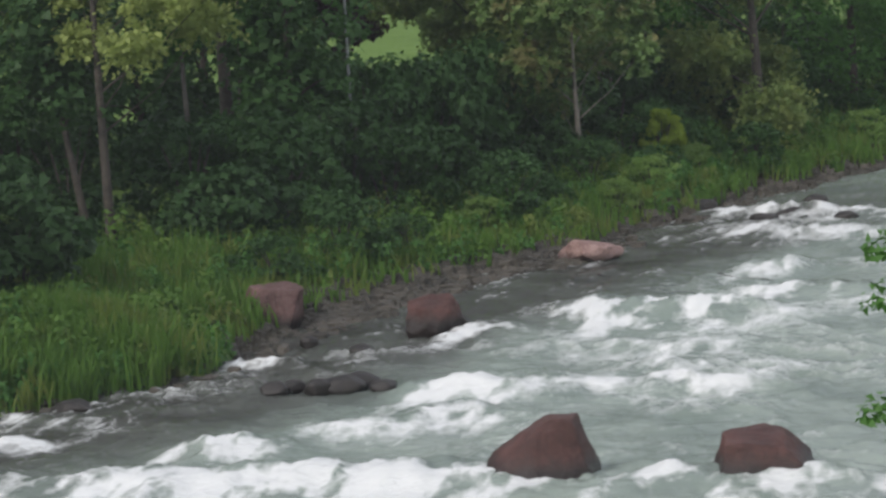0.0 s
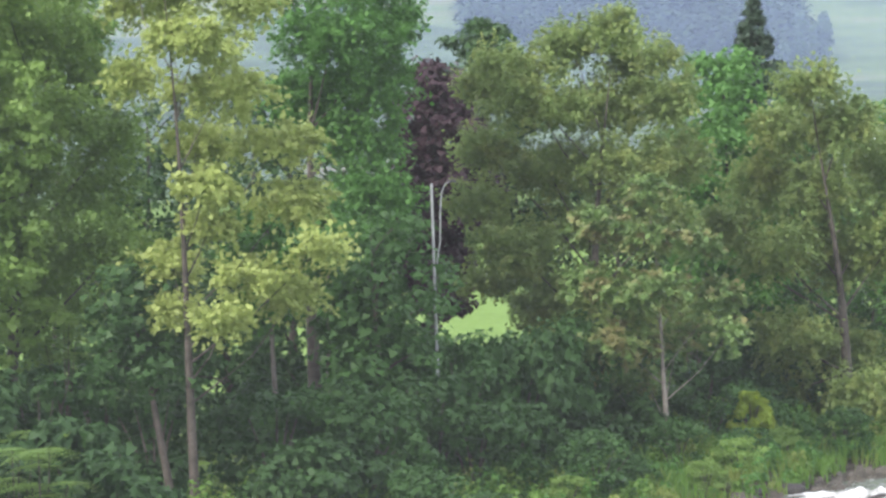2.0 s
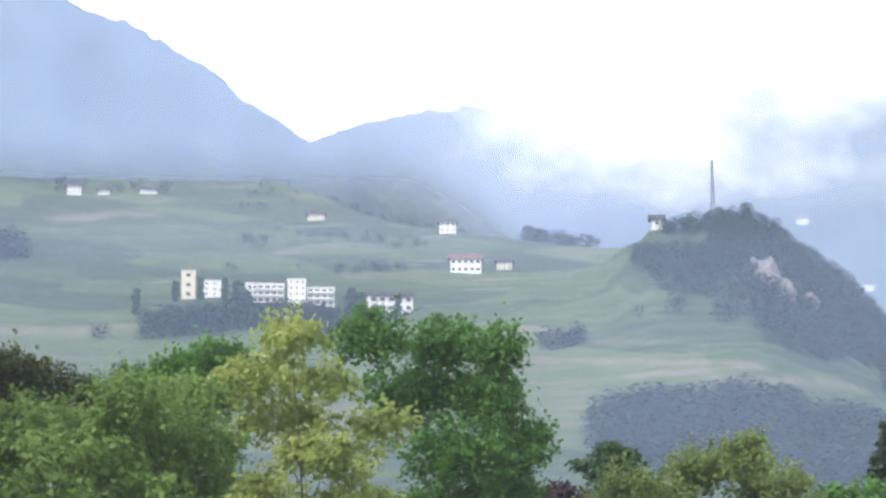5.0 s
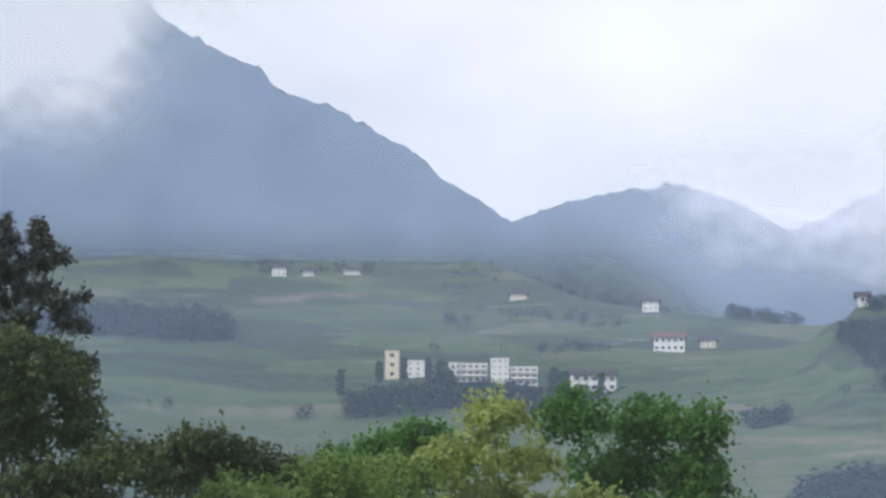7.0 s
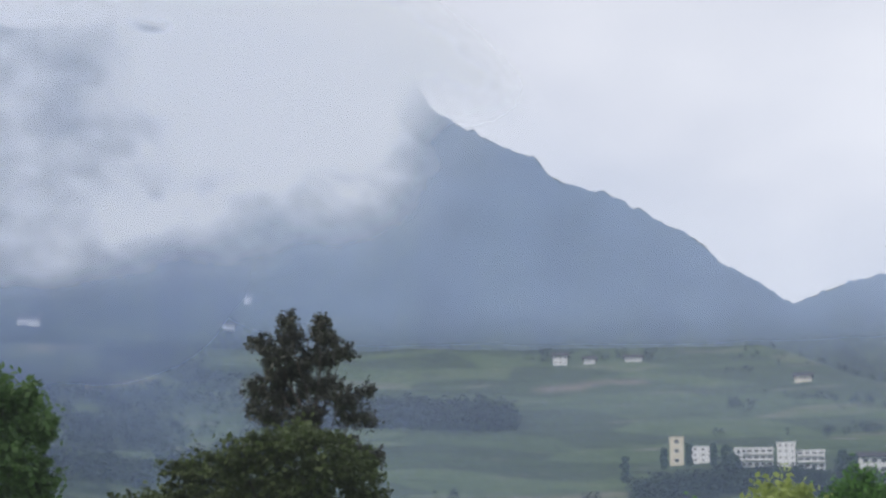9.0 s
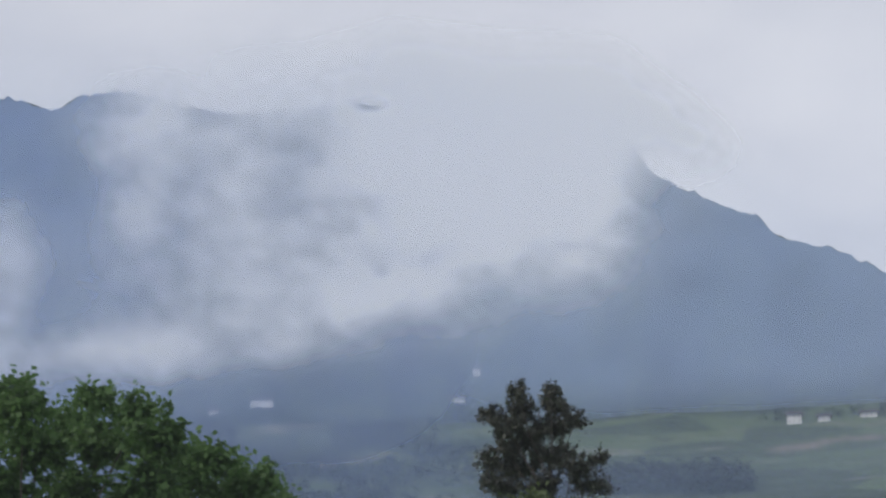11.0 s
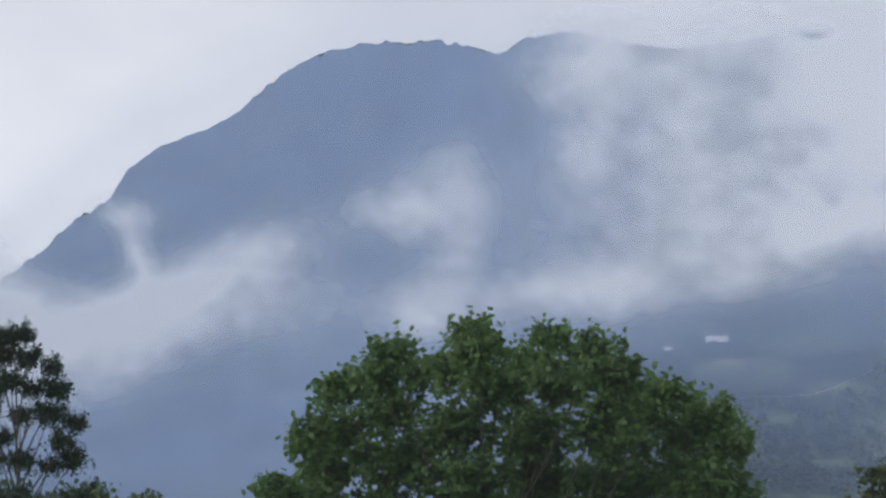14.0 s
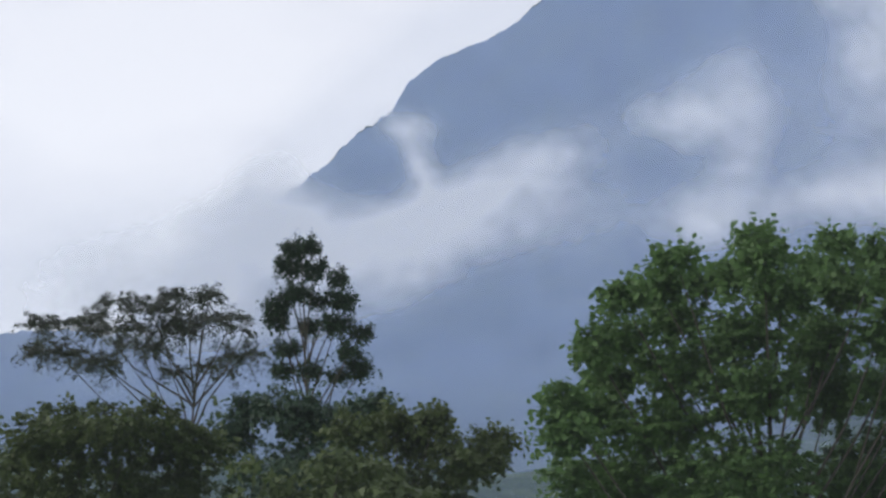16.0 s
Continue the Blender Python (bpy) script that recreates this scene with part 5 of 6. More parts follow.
crowned("stone_pine", "tall dark pine with loose rounded tufts", "tree", 42.55, 85, (
    (42.92, 12.05, 0.48, 0.21), (43.24, 11.65, 0.32, 0.27), (42.61, 11.58, 0.29, 0.24), (42.03, 11.36, 0.21, 0.21), (43.47, 10.72, 0.32, 0.27), (42.99, 11.02, 0.35, 0.19), (42.49, 10.87, 0.24, 0.16),
    (41.91, 10.84, 0.35, 0.24), (43.48, 10.33, 0.29, 0.19), (42.73, 10.21, 0.24, 0.16), (42.07, 10.25, 0.43, 0.20), (41.46, 10.05, 0.27, 0.16), (43.25, 9.70, 0.37, 0.16), (41.73, 9.66, 0.32, 0.15),
    (43.36, 9.18, 0.29, 0.16), (42.70, 9.16, 0.32, 0.16), (42.04, 9.07, 0.24, 0.13), (41.49, 9.23, 0.29, 0.27)),
    M_NEEDLE, M_BARK, 29, trunk_r=0.26, dense=12.0, twig=0.38, width=0.32, thick=0.22, per=54, size=0.07, long=1.8, droop=-0.1, rise=0.25, core=1.2, deep=0.6, limbs=18, climb=0.35, lower=0.12)
crowned("cedar_tree", "spreading grey-green cedar with flat layered boughs", "tree", 46.1, 96, (
    (45.59, 10.80, 0.69, 0.12), (45.09, 10.88, 0.35, 0.12), (46.51, 10.50, 0.75, 0.15), (47.31, 10.64, 0.51, 0.11), (46.24, 10.02, 0.88, 0.12), (47.56, 10.02, 0.69, 0.16), (47.89, 10.27, 0.40, 0.12),
    (45.25, 10.21, 0.85, 0.11), (44.52, 10.33, 0.40, 0.11), (44.25, 10.04, 0.20, 0.12), (44.28, 9.47, 0.60, 0.13), (44.96, 9.18, 0.56, 0.12), (47.66, 9.23, 0.60, 0.19), (46.76, 9.61, 0.67, 0.12),
    (45.95, 9.00, 0.40, 0.12), (48.87, 10.12, 0.67, 0.16), (48.71, 9.47, 0.80, 0.19)),
    M_CEDAR, M_BARK, 31, trunk_r=0.36, dense=10.0, twig=0.8, width=0.24, thick=0.05, per=56, size=0.075, long=1.8, droop=0.5, rise=0.12, core=0.0, limbs=17, climb=0.2)
# lower crowns along the bank
crowned("round_tree", "dark olive-green rounded tree on the bank", "tree", 14.9, 86, ((15.15, 7.03, 0.87, 0.33), (15.94, 6.69, 0.93, 0.43), (14.22, 6.69, 0.93, 0.37), (15.00, 6.18, 1.87, 0.53), (13.28, 6.33, 0.73, 0.33), (14.71, 5.13, 2.13, 0.80)), M_MOSS, M_BARK, 61, dense=4.0, twig=0.6, per=50, size=0.12, core=1.0)
crowned("park_tree", "green broad-leaved tree in the park", "tree", 11.0, 98, ((10.09, 7.22, 0.87, 0.29), (10.89, 6.99, 0.73, 0.29), (11.82, 6.72, 0.53, 0.24), (11.15, 6.22, 1.33, 0.53), (12.48, 6.21, 0.80, 0.40), (9.68, 6.63, 0.93, 0.53), (11.13, 5.17, 2.00, 0.80)), M_GREEN, M_BARK, 64, dense=3.4, twig=0.7, per=50, size=0.14, core=1.0)
crowned("round_tree", "olive-green rounded tree on the bank", "tree", 17.6, 70, ((16.85, 6.41, 1.00, 0.43), (18.15, 6.12, 1.20, 0.47), (17.13, 6.84, 0.51, 0.21), (19.06, 5.97, 1.07, 0.53), (17.85, 5.08, 2.00, 0.80)), M_MOSS, M_BARK, 62, dense=5.0, twig=0.5, per=50, size=0.11, core=1.0)
crowned("round_tree", "olive-green tree with a smooth domed crown", "tree", 46.8, 60, ((46.83, 7.61, 1.87, 0.64), (48.26, 7.53, 1.60, 0.67), (45.52, 7.23, 1.07, 0.48), (46.93, 6.24, 2.67, 1.07)), M_MOSS, M_BARK, 66, dense=6.0, twig=0.45, per=50, size=0.10, core=1.0)
crowned("yew_tree", "dark evergreen with a dense rounded crown", "tree", 43.0, 74, ((43.02, 8.16, 0.93, 0.51), (44.08, 8.16, 0.56, 0.43), (41.29, 8.20, 0.60, 0.35), (42.22, 7.70, 1.60, 0.53), (44.60, 7.56, 0.67, 0.53), (42.74, 6.52, 2.13, 0.93)), M_NEEDLE, M_BARK, 67, dense=5.0, twig=0.5, per=50, size=0.10, core=1.2)
crowned("round_tree", "olive-green tree with a ragged pointed crown", "tree", 40.4, 68, ((41.69, 7.64, 0.73, 0.37), (40.62, 7.90, 0.56, 0.43), (39.75, 7.89, 0.48, 0.45), (40.08, 7.37, 1.20, 0.40), (38.28, 7.42, 0.56, 0.32), (38.89, 6.90, 1.20, 0.40), (40.62, 6.25, 2.13, 0.80)), M_MOSS, M_BARK, 68, dense=5.0, twig=0.45, per=50, size=0.11, core=1.0, rise=0.35)
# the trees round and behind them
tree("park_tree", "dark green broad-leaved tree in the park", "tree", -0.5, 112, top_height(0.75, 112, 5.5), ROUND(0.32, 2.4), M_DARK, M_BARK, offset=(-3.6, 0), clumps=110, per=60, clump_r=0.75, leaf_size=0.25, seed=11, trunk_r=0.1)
tree("copper_beech", "dark purple copper beech in the park", "tree", 2.1, 104, top_height(1.75, 104, 4.4), ROUND(0.33, 2.2), M_PURPLE, M_BARK, clumps=170, per=65, clump_r=0.8, leaf_size=0.24, seed=12, trunk_r=0.12, offset=(0.8, 0))
tree("broad_tree", "fresh green tree between two larger crowns", "tree", -4.9, 108, top_height(-4.9, 108, 4.3), DOME(0.3, 3.2), M_GREEN, M_BARK, clumps=200, per=60, clump_r=0.85, leaf_size=0.22, seed=19)
tree("spruce_tree", "slender dark spruce rising over the park trees", "tree", -5.72, 132, top_height(-5.72, 132, 5.5), [(0.3, 3.7), (0.6, 2.9), (0.78, 1.95), (0.9, 0.95), (0.99, 0.1)], M_NEEDLE, M_BARK,
     clumps=420, per=36, clump_r=0.32, leaf_size=0.18, limbs=18, sag=0.25, seed=20, long=1.5, wobble=0.05, boughs=130, flat=0.5, pad=0.36, tips=((0, 0.93, 1.005, 0.35),))
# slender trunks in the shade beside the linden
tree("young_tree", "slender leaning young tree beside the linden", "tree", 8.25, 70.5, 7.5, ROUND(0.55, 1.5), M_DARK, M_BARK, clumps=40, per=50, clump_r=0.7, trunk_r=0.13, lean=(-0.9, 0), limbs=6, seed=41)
tree("young_tree", "slender pale-barked young tree in the shade", "tree", 5.7, 80, 9.5, ROUND(0.6, 1.7), M_GREEN, M_PALEBARK, clumps=50, per=50, clump_r=0.7, trunk_r=0.11, lean=(-0.4, 0), limbs=6, seed=42)
tree("young_tree", "slender pale-barked young tree in the shade", "tree", 4.6, 80, 9.5, ROUND(0.6, 1.5), M_GREEN, M_PALEBARK, clumps=45, per=50, clump_r=0.7, trunk_r=0.09, limbs=6, seed=43)
for i, (az, r, el, rad, b, mat_, nm, lab) in enumerate((
        (23.4, 72, 6.6, 3.2, 0.3, M_DARK, "round_tree", "dark green rounded tree on the bank"),
        (13.4, 74, 5.9, 3.2, 0.3, M_LOCUST, "locust_tree", "light green feathery tree on the bank"),
        (42.2, 58, 7.3, 2.8, 0.3, M_MOSS, "round_tree", "green leafy tree beside taller evergreens"),
        (50.0, 64, 8.0, 3.2, 0.3, M_MOSS, "round_tree", "green rounded tree on the bank"),
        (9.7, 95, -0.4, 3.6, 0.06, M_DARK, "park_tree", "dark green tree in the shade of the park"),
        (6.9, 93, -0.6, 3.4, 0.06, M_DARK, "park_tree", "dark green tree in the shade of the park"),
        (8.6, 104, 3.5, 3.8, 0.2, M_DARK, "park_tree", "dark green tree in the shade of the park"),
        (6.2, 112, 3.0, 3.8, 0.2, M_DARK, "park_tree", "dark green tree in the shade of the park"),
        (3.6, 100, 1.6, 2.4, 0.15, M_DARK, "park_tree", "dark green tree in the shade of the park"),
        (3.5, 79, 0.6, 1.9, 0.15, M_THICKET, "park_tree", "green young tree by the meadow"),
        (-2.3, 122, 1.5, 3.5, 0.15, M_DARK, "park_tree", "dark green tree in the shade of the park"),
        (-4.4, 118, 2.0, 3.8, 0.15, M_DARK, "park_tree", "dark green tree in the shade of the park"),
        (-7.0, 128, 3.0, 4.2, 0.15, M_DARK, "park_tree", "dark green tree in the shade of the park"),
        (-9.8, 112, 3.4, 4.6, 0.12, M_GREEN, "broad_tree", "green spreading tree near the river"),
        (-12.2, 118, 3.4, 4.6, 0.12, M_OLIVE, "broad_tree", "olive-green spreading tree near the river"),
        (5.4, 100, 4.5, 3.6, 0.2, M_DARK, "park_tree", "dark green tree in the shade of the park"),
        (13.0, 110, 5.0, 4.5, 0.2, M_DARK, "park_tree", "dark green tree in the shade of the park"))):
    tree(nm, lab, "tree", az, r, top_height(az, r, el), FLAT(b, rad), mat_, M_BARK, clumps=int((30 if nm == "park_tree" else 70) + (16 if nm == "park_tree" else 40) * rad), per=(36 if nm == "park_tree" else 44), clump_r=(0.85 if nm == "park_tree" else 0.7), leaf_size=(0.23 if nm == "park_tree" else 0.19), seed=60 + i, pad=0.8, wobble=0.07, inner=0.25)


# ---------------------------------------------------------------- undergrowth of the far bank
def shrub(name, label, leaf, h, rad, seed, size=0.23, clumps=36, per=40):
    """Stems from one foot and a loose crown of leaf clumps; returned at the origin."""
    rng, rnd = np.random.default_rng(seed), random.Random(seed)
    root = thing(name, Matrix.Identity(4), label, "shrub", "shrubs on the bank")
    cs, rs = [], []
    for k in range(5):
        t, lean_ = k * 1.26 + seed, rnd.uniform(0.3, 0.8)
        tip = Vector((math.cos(t) * rad * lean_, math.sin(t) * rad * lean_, h * rnd.uniform(0.65, 0.9)))
        vs, fs = tube([(0, 0, -0.2), tip * 0.5 + Vector((0, 0, 0.1 * h)), tip], (0.05, 0.035, 0.012), 5)
        part("stem", np_mesh("stem", vs, fs, M_BARK, True), None, root)
    for _ in range(clumps):
        z = rnd.uniform(0.05, 0.97)
        q = rad * math.sqrt(max(0.08, 1 - (2 * z - 0.8) ** 2 * 0.75)) * (1 - 0.55 * rnd.random() ** 1.5)
        t = rnd.uniform(0, 2 * math.pi)
        cs.append((math.cos(t) * q, math.sin(t) * q, z * h))
        rs.append(rnd.uniform(0.35, 0.62) * rad / 1.6)
    v, f = leaves(rng, cs, rs, int(per * 1.6), size * 0.9, 0.7)
    part("foliage", np_mesh("foliage", v, f, leaf), None, root)
    return root


def build_undergrowth():
    rnd = random.Random(77)
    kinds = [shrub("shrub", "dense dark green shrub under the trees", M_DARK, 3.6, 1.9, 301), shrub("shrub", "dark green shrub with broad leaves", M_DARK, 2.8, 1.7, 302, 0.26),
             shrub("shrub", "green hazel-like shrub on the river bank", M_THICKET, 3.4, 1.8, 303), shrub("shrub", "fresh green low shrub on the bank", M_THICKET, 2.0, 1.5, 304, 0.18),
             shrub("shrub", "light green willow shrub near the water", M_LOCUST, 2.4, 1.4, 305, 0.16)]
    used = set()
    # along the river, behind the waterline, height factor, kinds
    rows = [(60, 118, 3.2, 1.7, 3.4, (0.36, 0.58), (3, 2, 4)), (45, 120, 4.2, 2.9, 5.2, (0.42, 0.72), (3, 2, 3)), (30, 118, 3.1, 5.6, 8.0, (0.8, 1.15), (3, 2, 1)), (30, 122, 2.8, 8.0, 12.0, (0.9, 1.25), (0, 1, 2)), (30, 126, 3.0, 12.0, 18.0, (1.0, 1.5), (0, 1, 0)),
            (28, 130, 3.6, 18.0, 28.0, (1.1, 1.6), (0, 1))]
    for u0, u1, step, v0, v1, (k0, k1), which in rows:
        u = u0
        while u < u1:
            v = float(shore(np.array([u]))[0]) + rnd.uniform(v0, v1)
            x, y = xy_of(u + rnd.uniform(-0.8, 0.8), v)
            u += step * rnd.uniform(0.8, 1.2)
            az, r = math.degrees(math.atan2(-x, y)), math.hypot(x, y)
            k = rnd.uniform(k0, k1)
            # a gap keeps the view to the meadow open
            if -1.2 < az < 3.0:
                k = min(k, (EYE_Z - r * math.tan(radians(2.3)) - 1.6) / 3.7)
            if 6.1 < az < 9.3 and r < 71:
                continue
            if k < 0.35 or not -14 < az < 22:
                continue
            i = rnd.choice((0, 1) if u < 54 else which)
            m = pose(x, y, ground_z(x, y) - 0.05, 0, 0, rnd.uniform(0, 360)) @ Matrix.Diagonal((k ** 0.7, k ** 0.7, k, 1))
            if i not in used:
                used.add(i)
                kinds[i].matrix_world = m
            else:
                o = copy_thing(kinds[i], Matrix.Identity(4))
                o.matrix_world = m
    for i, o in enumerate(kinds):
        if i not in used:
            o.matrix_world = pose(*at(15, 72))


build_undergrowth()
gap_bush = shrub("shrub", "green bush at the edge of the meadow", M_THICKET, 3.0, 1.7, 331)
for i_, (az_, r_, el_) in enumerate(((2.9, 82, -2.0), (2.2, 84, -2.25), (1.5, 80, -2.4), (0.8, 85, -2.3), (0.1, 82, -2.35), (-0.6, 84, -2.1), (-1.2, 86, -1.9))):
    o_ = gap_bush if i_ == 0 else copy_thing(gap_bush, Matrix.Identity(4))
    k_ = top_height(az_, r_, el_) / 3.1
    o_.matrix_world = Matrix.Translation(at(az_, r_)) @ pose(0, 0, 0, 0, 0, 77 * i_) @ Matrix.Diagonal((1, 1, k_, 1))
y_bush = shrub("shrub", "yellow-green bush glowing among darker shrubs", M_YELLOW, 2.0, 0.75, 320, 0.16, 40, 45)
y_bush.matrix_world = Matrix.Translation(at(-5.3, 91.0, 0.35))


def grass_stuff(name, label, n, seed, zones, material, tall):
    """Blades of tall grass and herbs: zones of along0, along1, behind0, behind1, share, height."""
    rng = np.random.default_rng(seed)
    P, H = [], []
    for u0, u1, b0, b1, share, h in zones:
        k = int(n * share)
        u = rng.uniform(u0, u1, k)
        v = shore(u) + rng.uniform(b0, b1, k)
        keep = fbm(u / 1.1, v / 0.8, seed, 3) > rng.uniform(-0.45, 0.35, k)
        P.append(np.stack(xy_of(u[keep], v[keep]), -1))
        H.append(h * (0.55 + 0.5 * np.clip(fbm(u[keep] / 2.5, v[keep] / 2.0, seed + 2, 2) + 0.6, 0, 1.3)) * rng.uniform(0.6, 1.15, keep.sum()))
    P, H = np.concatenate(P), np.concatenate(H)
    m = len(P)
    z = land(P[:, 0], P[:, 1]) - 0.03
    t = rng.uniform(0, 2 * np.pi, m)
    side = np.stack([np.cos(t), np.sin(t), 0 * t], -1) * (0.018 + 0.022 * rng.random(m))[:, None] * tall
    t2 = rng.uniform(0, 2 * np.pi, m)
    bend = np.stack([np.cos(t2), np.sin(t2), 0 * t], -1) * (H * rng.uniform(0.05, 0.4, m))[:, None]
    base = np.column_stack([P, z])
    up = np.zeros((m, 3)); up[:, 2] = H
    v = np.stack([base - side, base + side, base + up * 0.55 + bend * 0.3 + side * 0.9, base + up * 0.55 + bend * 0.3 - side * 0.9, base + up * 0.97 + bend + side * 0.15, base + up * 0.97 + bend - side * 0.15], 1).reshape(-1, 3)
    i = np.arange(m)[:, None] * 6
    f = np.concatenate([i + np.array([[0, 1, 2, 3]]), i + np.array([[3, 2, 4, 5]])])
    return tagged(new(name, np_mesh(name, v, f, material)), label, "grass", kind="stuff")


grass_stuff("tall_grass", "tall fresh green grass and nettles along the bank", 46000, 400,
            ((34, 43.5, -0.1, 4.5, 0.17, 1.2), (30, 53, 3.9, 8.0, 0.15, 1.2), (46, 66, 0.7, 6.5, 0.2, 0.75), (64, 122, 0.45, 6.0, 0.36, 0.8), (52, 122, 4, 10, 0.12, 1.2)), M_GRASS, 1.15)



def herbs(n, seed, label, leaf):
    """Nettles and leafy weeds among the grass."""
    rng = np.random.default_rng(seed)
    u = np.concatenate([rng.uniform(33, 45, n // 2), rng.uniform(30, 122, n - n // 2)])
    b = np.concatenate([rng.uniform(0.2, 5.0, n // 2), rng.uniform(0.7, 9.0, n - n // 2)])
    b = np.where((u > 44) & (u < 66), b + 0.2, b)
    keep = fbm(u / 3.0, b / 2.0, seed, 2) > -0.1
    u, b = u[keep], b[keep]
    x, y = xy_of(u, shore(u) + b)
    h = rng.uniform(0.25, 1.15, len(x)) * (0.6 + 0.08 * b)
    C = np.concatenate([np.stack([x, y, land(x, y) + h * k], -1) for k in (0.25, 0.6, 0.95)])
    R = np.concatenate([h * 0.42, h * 0.38, h * 0.22]) + 0.06
    v, f = leaves(rng, C, R, 18, 0.12, 1.1, long=1.3)
    return tagged(new("herbs", np_mesh("herbs", v, f, leaf)), label, "herbs", kind="stuff")


herbs(2600, 410, "leafy green nettles and weeds on the bank", M_GRASS)
herbs(1500, 411, "darker broad weeds on the bank", M_GREEN)

# lamp among the park trees
lamp = thing("street_lamp", Matrix.Translation(at(2.0, 79)), "tall galvanised street lamp with a curved arm", "street lamp")
_lh = top_height(2.0, 79, 1.32)
vs_, fs_ = tube([(0, 0, 0), (0, 0, _lh * 0.5), (0, 0, _lh)], (0.058, 0.050, 0.042), 10)
part("pole", np_mesh("pole", vs_, fs_, M_STEEL, True), None, lamp)
vs_, fs_ = tube([(0.09, 0, _lh - 2.6), (0.22, 0, _lh - 1.9), (0.26, 0, _lh - 0.9), (0.32, 0, _lh - 0.3), (0.45, 0, _lh - 0.02), (0.62, 0, _lh + 0.06)], (0.024, 0.022, 0.020, 0.020, 0.018, 0.016), 8)
part("arm", np_mesh("arm", vs_, fs_, M_STEEL, True), None, lamp)
part("lamp_head", bevel_box(0.56, -0.07, _lh + 0.03, 0.82, 0.07, _lh + 0.09, 0.025), M_MAST, lamp)


# ---------------------------------------------------------------- woods on the slopes
def woods(name, label, spots, seed, leaf, height, per=22, blade=0.155):
    """Leafy crowns scattered over the slope; far too many to count."""
    rng = np.random.default_rng(seed)
    az, r = np.array(spots).T
    x, y = -np.sin(np.radians(az)) * r, np.cos(np.radians(az)) * r
    h = height * rng.uniform(0.5, 1.25, len(x))
    z = land(x, y)
    C = np.concatenate([np.stack([x + rng.normal(0, 0.1, len(x)) * h, y + rng.normal(0, 0.1, len(x)) * h, z + h * k], -1) for k in (0.34, 0.7)])
    v, f = leaves(rng, C, np.concatenate([h * 0.46, h * 0.32]), per, 1.0, 0.85, up=1.7, shell=0.5, mess=0.28)
    # blades grow with their tree
    mid = np.repeat(v.reshape(-1, 3, 3).mean(1), 3, 0)
    v = mid + (v - mid) * np.repeat(np.concatenate([h, h]), per * 3)[:, None] * blade
    return tagged(new(name, np_mesh(name, v, f, leaf)), label, "wood", kind="stuff")


patchy = lambda a, e, r: vnoise(a * 1.1, r / 14.0, 6) + vnoise(a * 5.0, r / 40.0, 8) * 0.6 > 0.35


def scatter(n, seed, az0, az1, r0, r1, test=None):
    rng = np.random.default_rng(seed)
    a, r = rng.uniform(az0, az1, n), rng.uniform(r0, r1, n)
    if test is not None:
        x, y = -np.sin(np.radians(a)) * r, np.cos(np.radians(a)) * r
        el = np.degrees(np.arctan2(land(x, y) - EYE_Z, r))
        keep = test(a, el, r)
        a, r = a[keep], r[keep]
    return np.stack([a, r], -1)


woods("knoll_wood", "dark mixed wood over the rocky knoll", scatter(5600, 1, -9.8, 0.7, 690, 975, on_knoll), 501, M_FOREST, 5.0)
woods("field_wood", "dark wood at the foot of the vineyard", scatter(2200, 2, -7.6, 1.3, 555, 622, lambda a, e, r: wooded(a, r, e) > 0.35), 502, M_FOREST, 7.5)
woods("hotel_grove", "dark grove round the white hotel buildings", scatter(900, 3, 4.9, 11.8, 985, 1080), 503, M_FOREST, 6.5)
woods("slope_wood", "dark wood patch in the vineyards", scatter(800, 4, 14.6, 20.5, 1430, 1560), 504, M_FOREST, 11)
woods("forest_edge", "ragged edge of the mountain forest above the fields", scatter(420, 12, 3.5, 24.0, 2085, 2200, lambda a, e, r: (a < 20.6) | (a > 22.0)), 508, M_FOREST, 12)
woods("valley_wood", "dark wood on the saddle behind the knoll", scatter(120, 13, 1.0, 2.7, 1560, 1640), 509, M_FOREST, 9)
woods("mountain_wood", "dark woods on the steep slope below the cloud", scatter(5200, 14, 18.5, 30.0, 1050, 1990, lambda a, e, r: (wooded(a, r, e) > 0.5) & ~((r > 1780) & (((a > 25.5) & (a < 26.8)) | ((a > 24.5) & (a < 25.3)) | ((a > 20.6) & (a < 22.0))))), 510, M_FOREST, 8)
woods("farm_trees", "trees round the hillside farm", scatter(34, 5, 11.2, 14.2, 1893, 1925), 505, M_FOREST, 8)
woods("hedges", "hedges and bushes between the vineyards", np.concatenate([scatter(420, 6, 5.0, 10.0, 1370, 1400, patchy), scatter(300, 7, 11.5, 17.0, 985, 1012, patchy), scatter(340, 8, 5.0, 9.5, 1520, 1640, patchy),
      scatter(520, 9, 9.5, 18.5, 790, 890, patchy), scatter(150, 10, -2.5, 2.4, 735, 750, patchy), scatter(420, 11, 4.0, 9.5, 1800, 1980, patchy)]), 506, M_FOREST, 6)


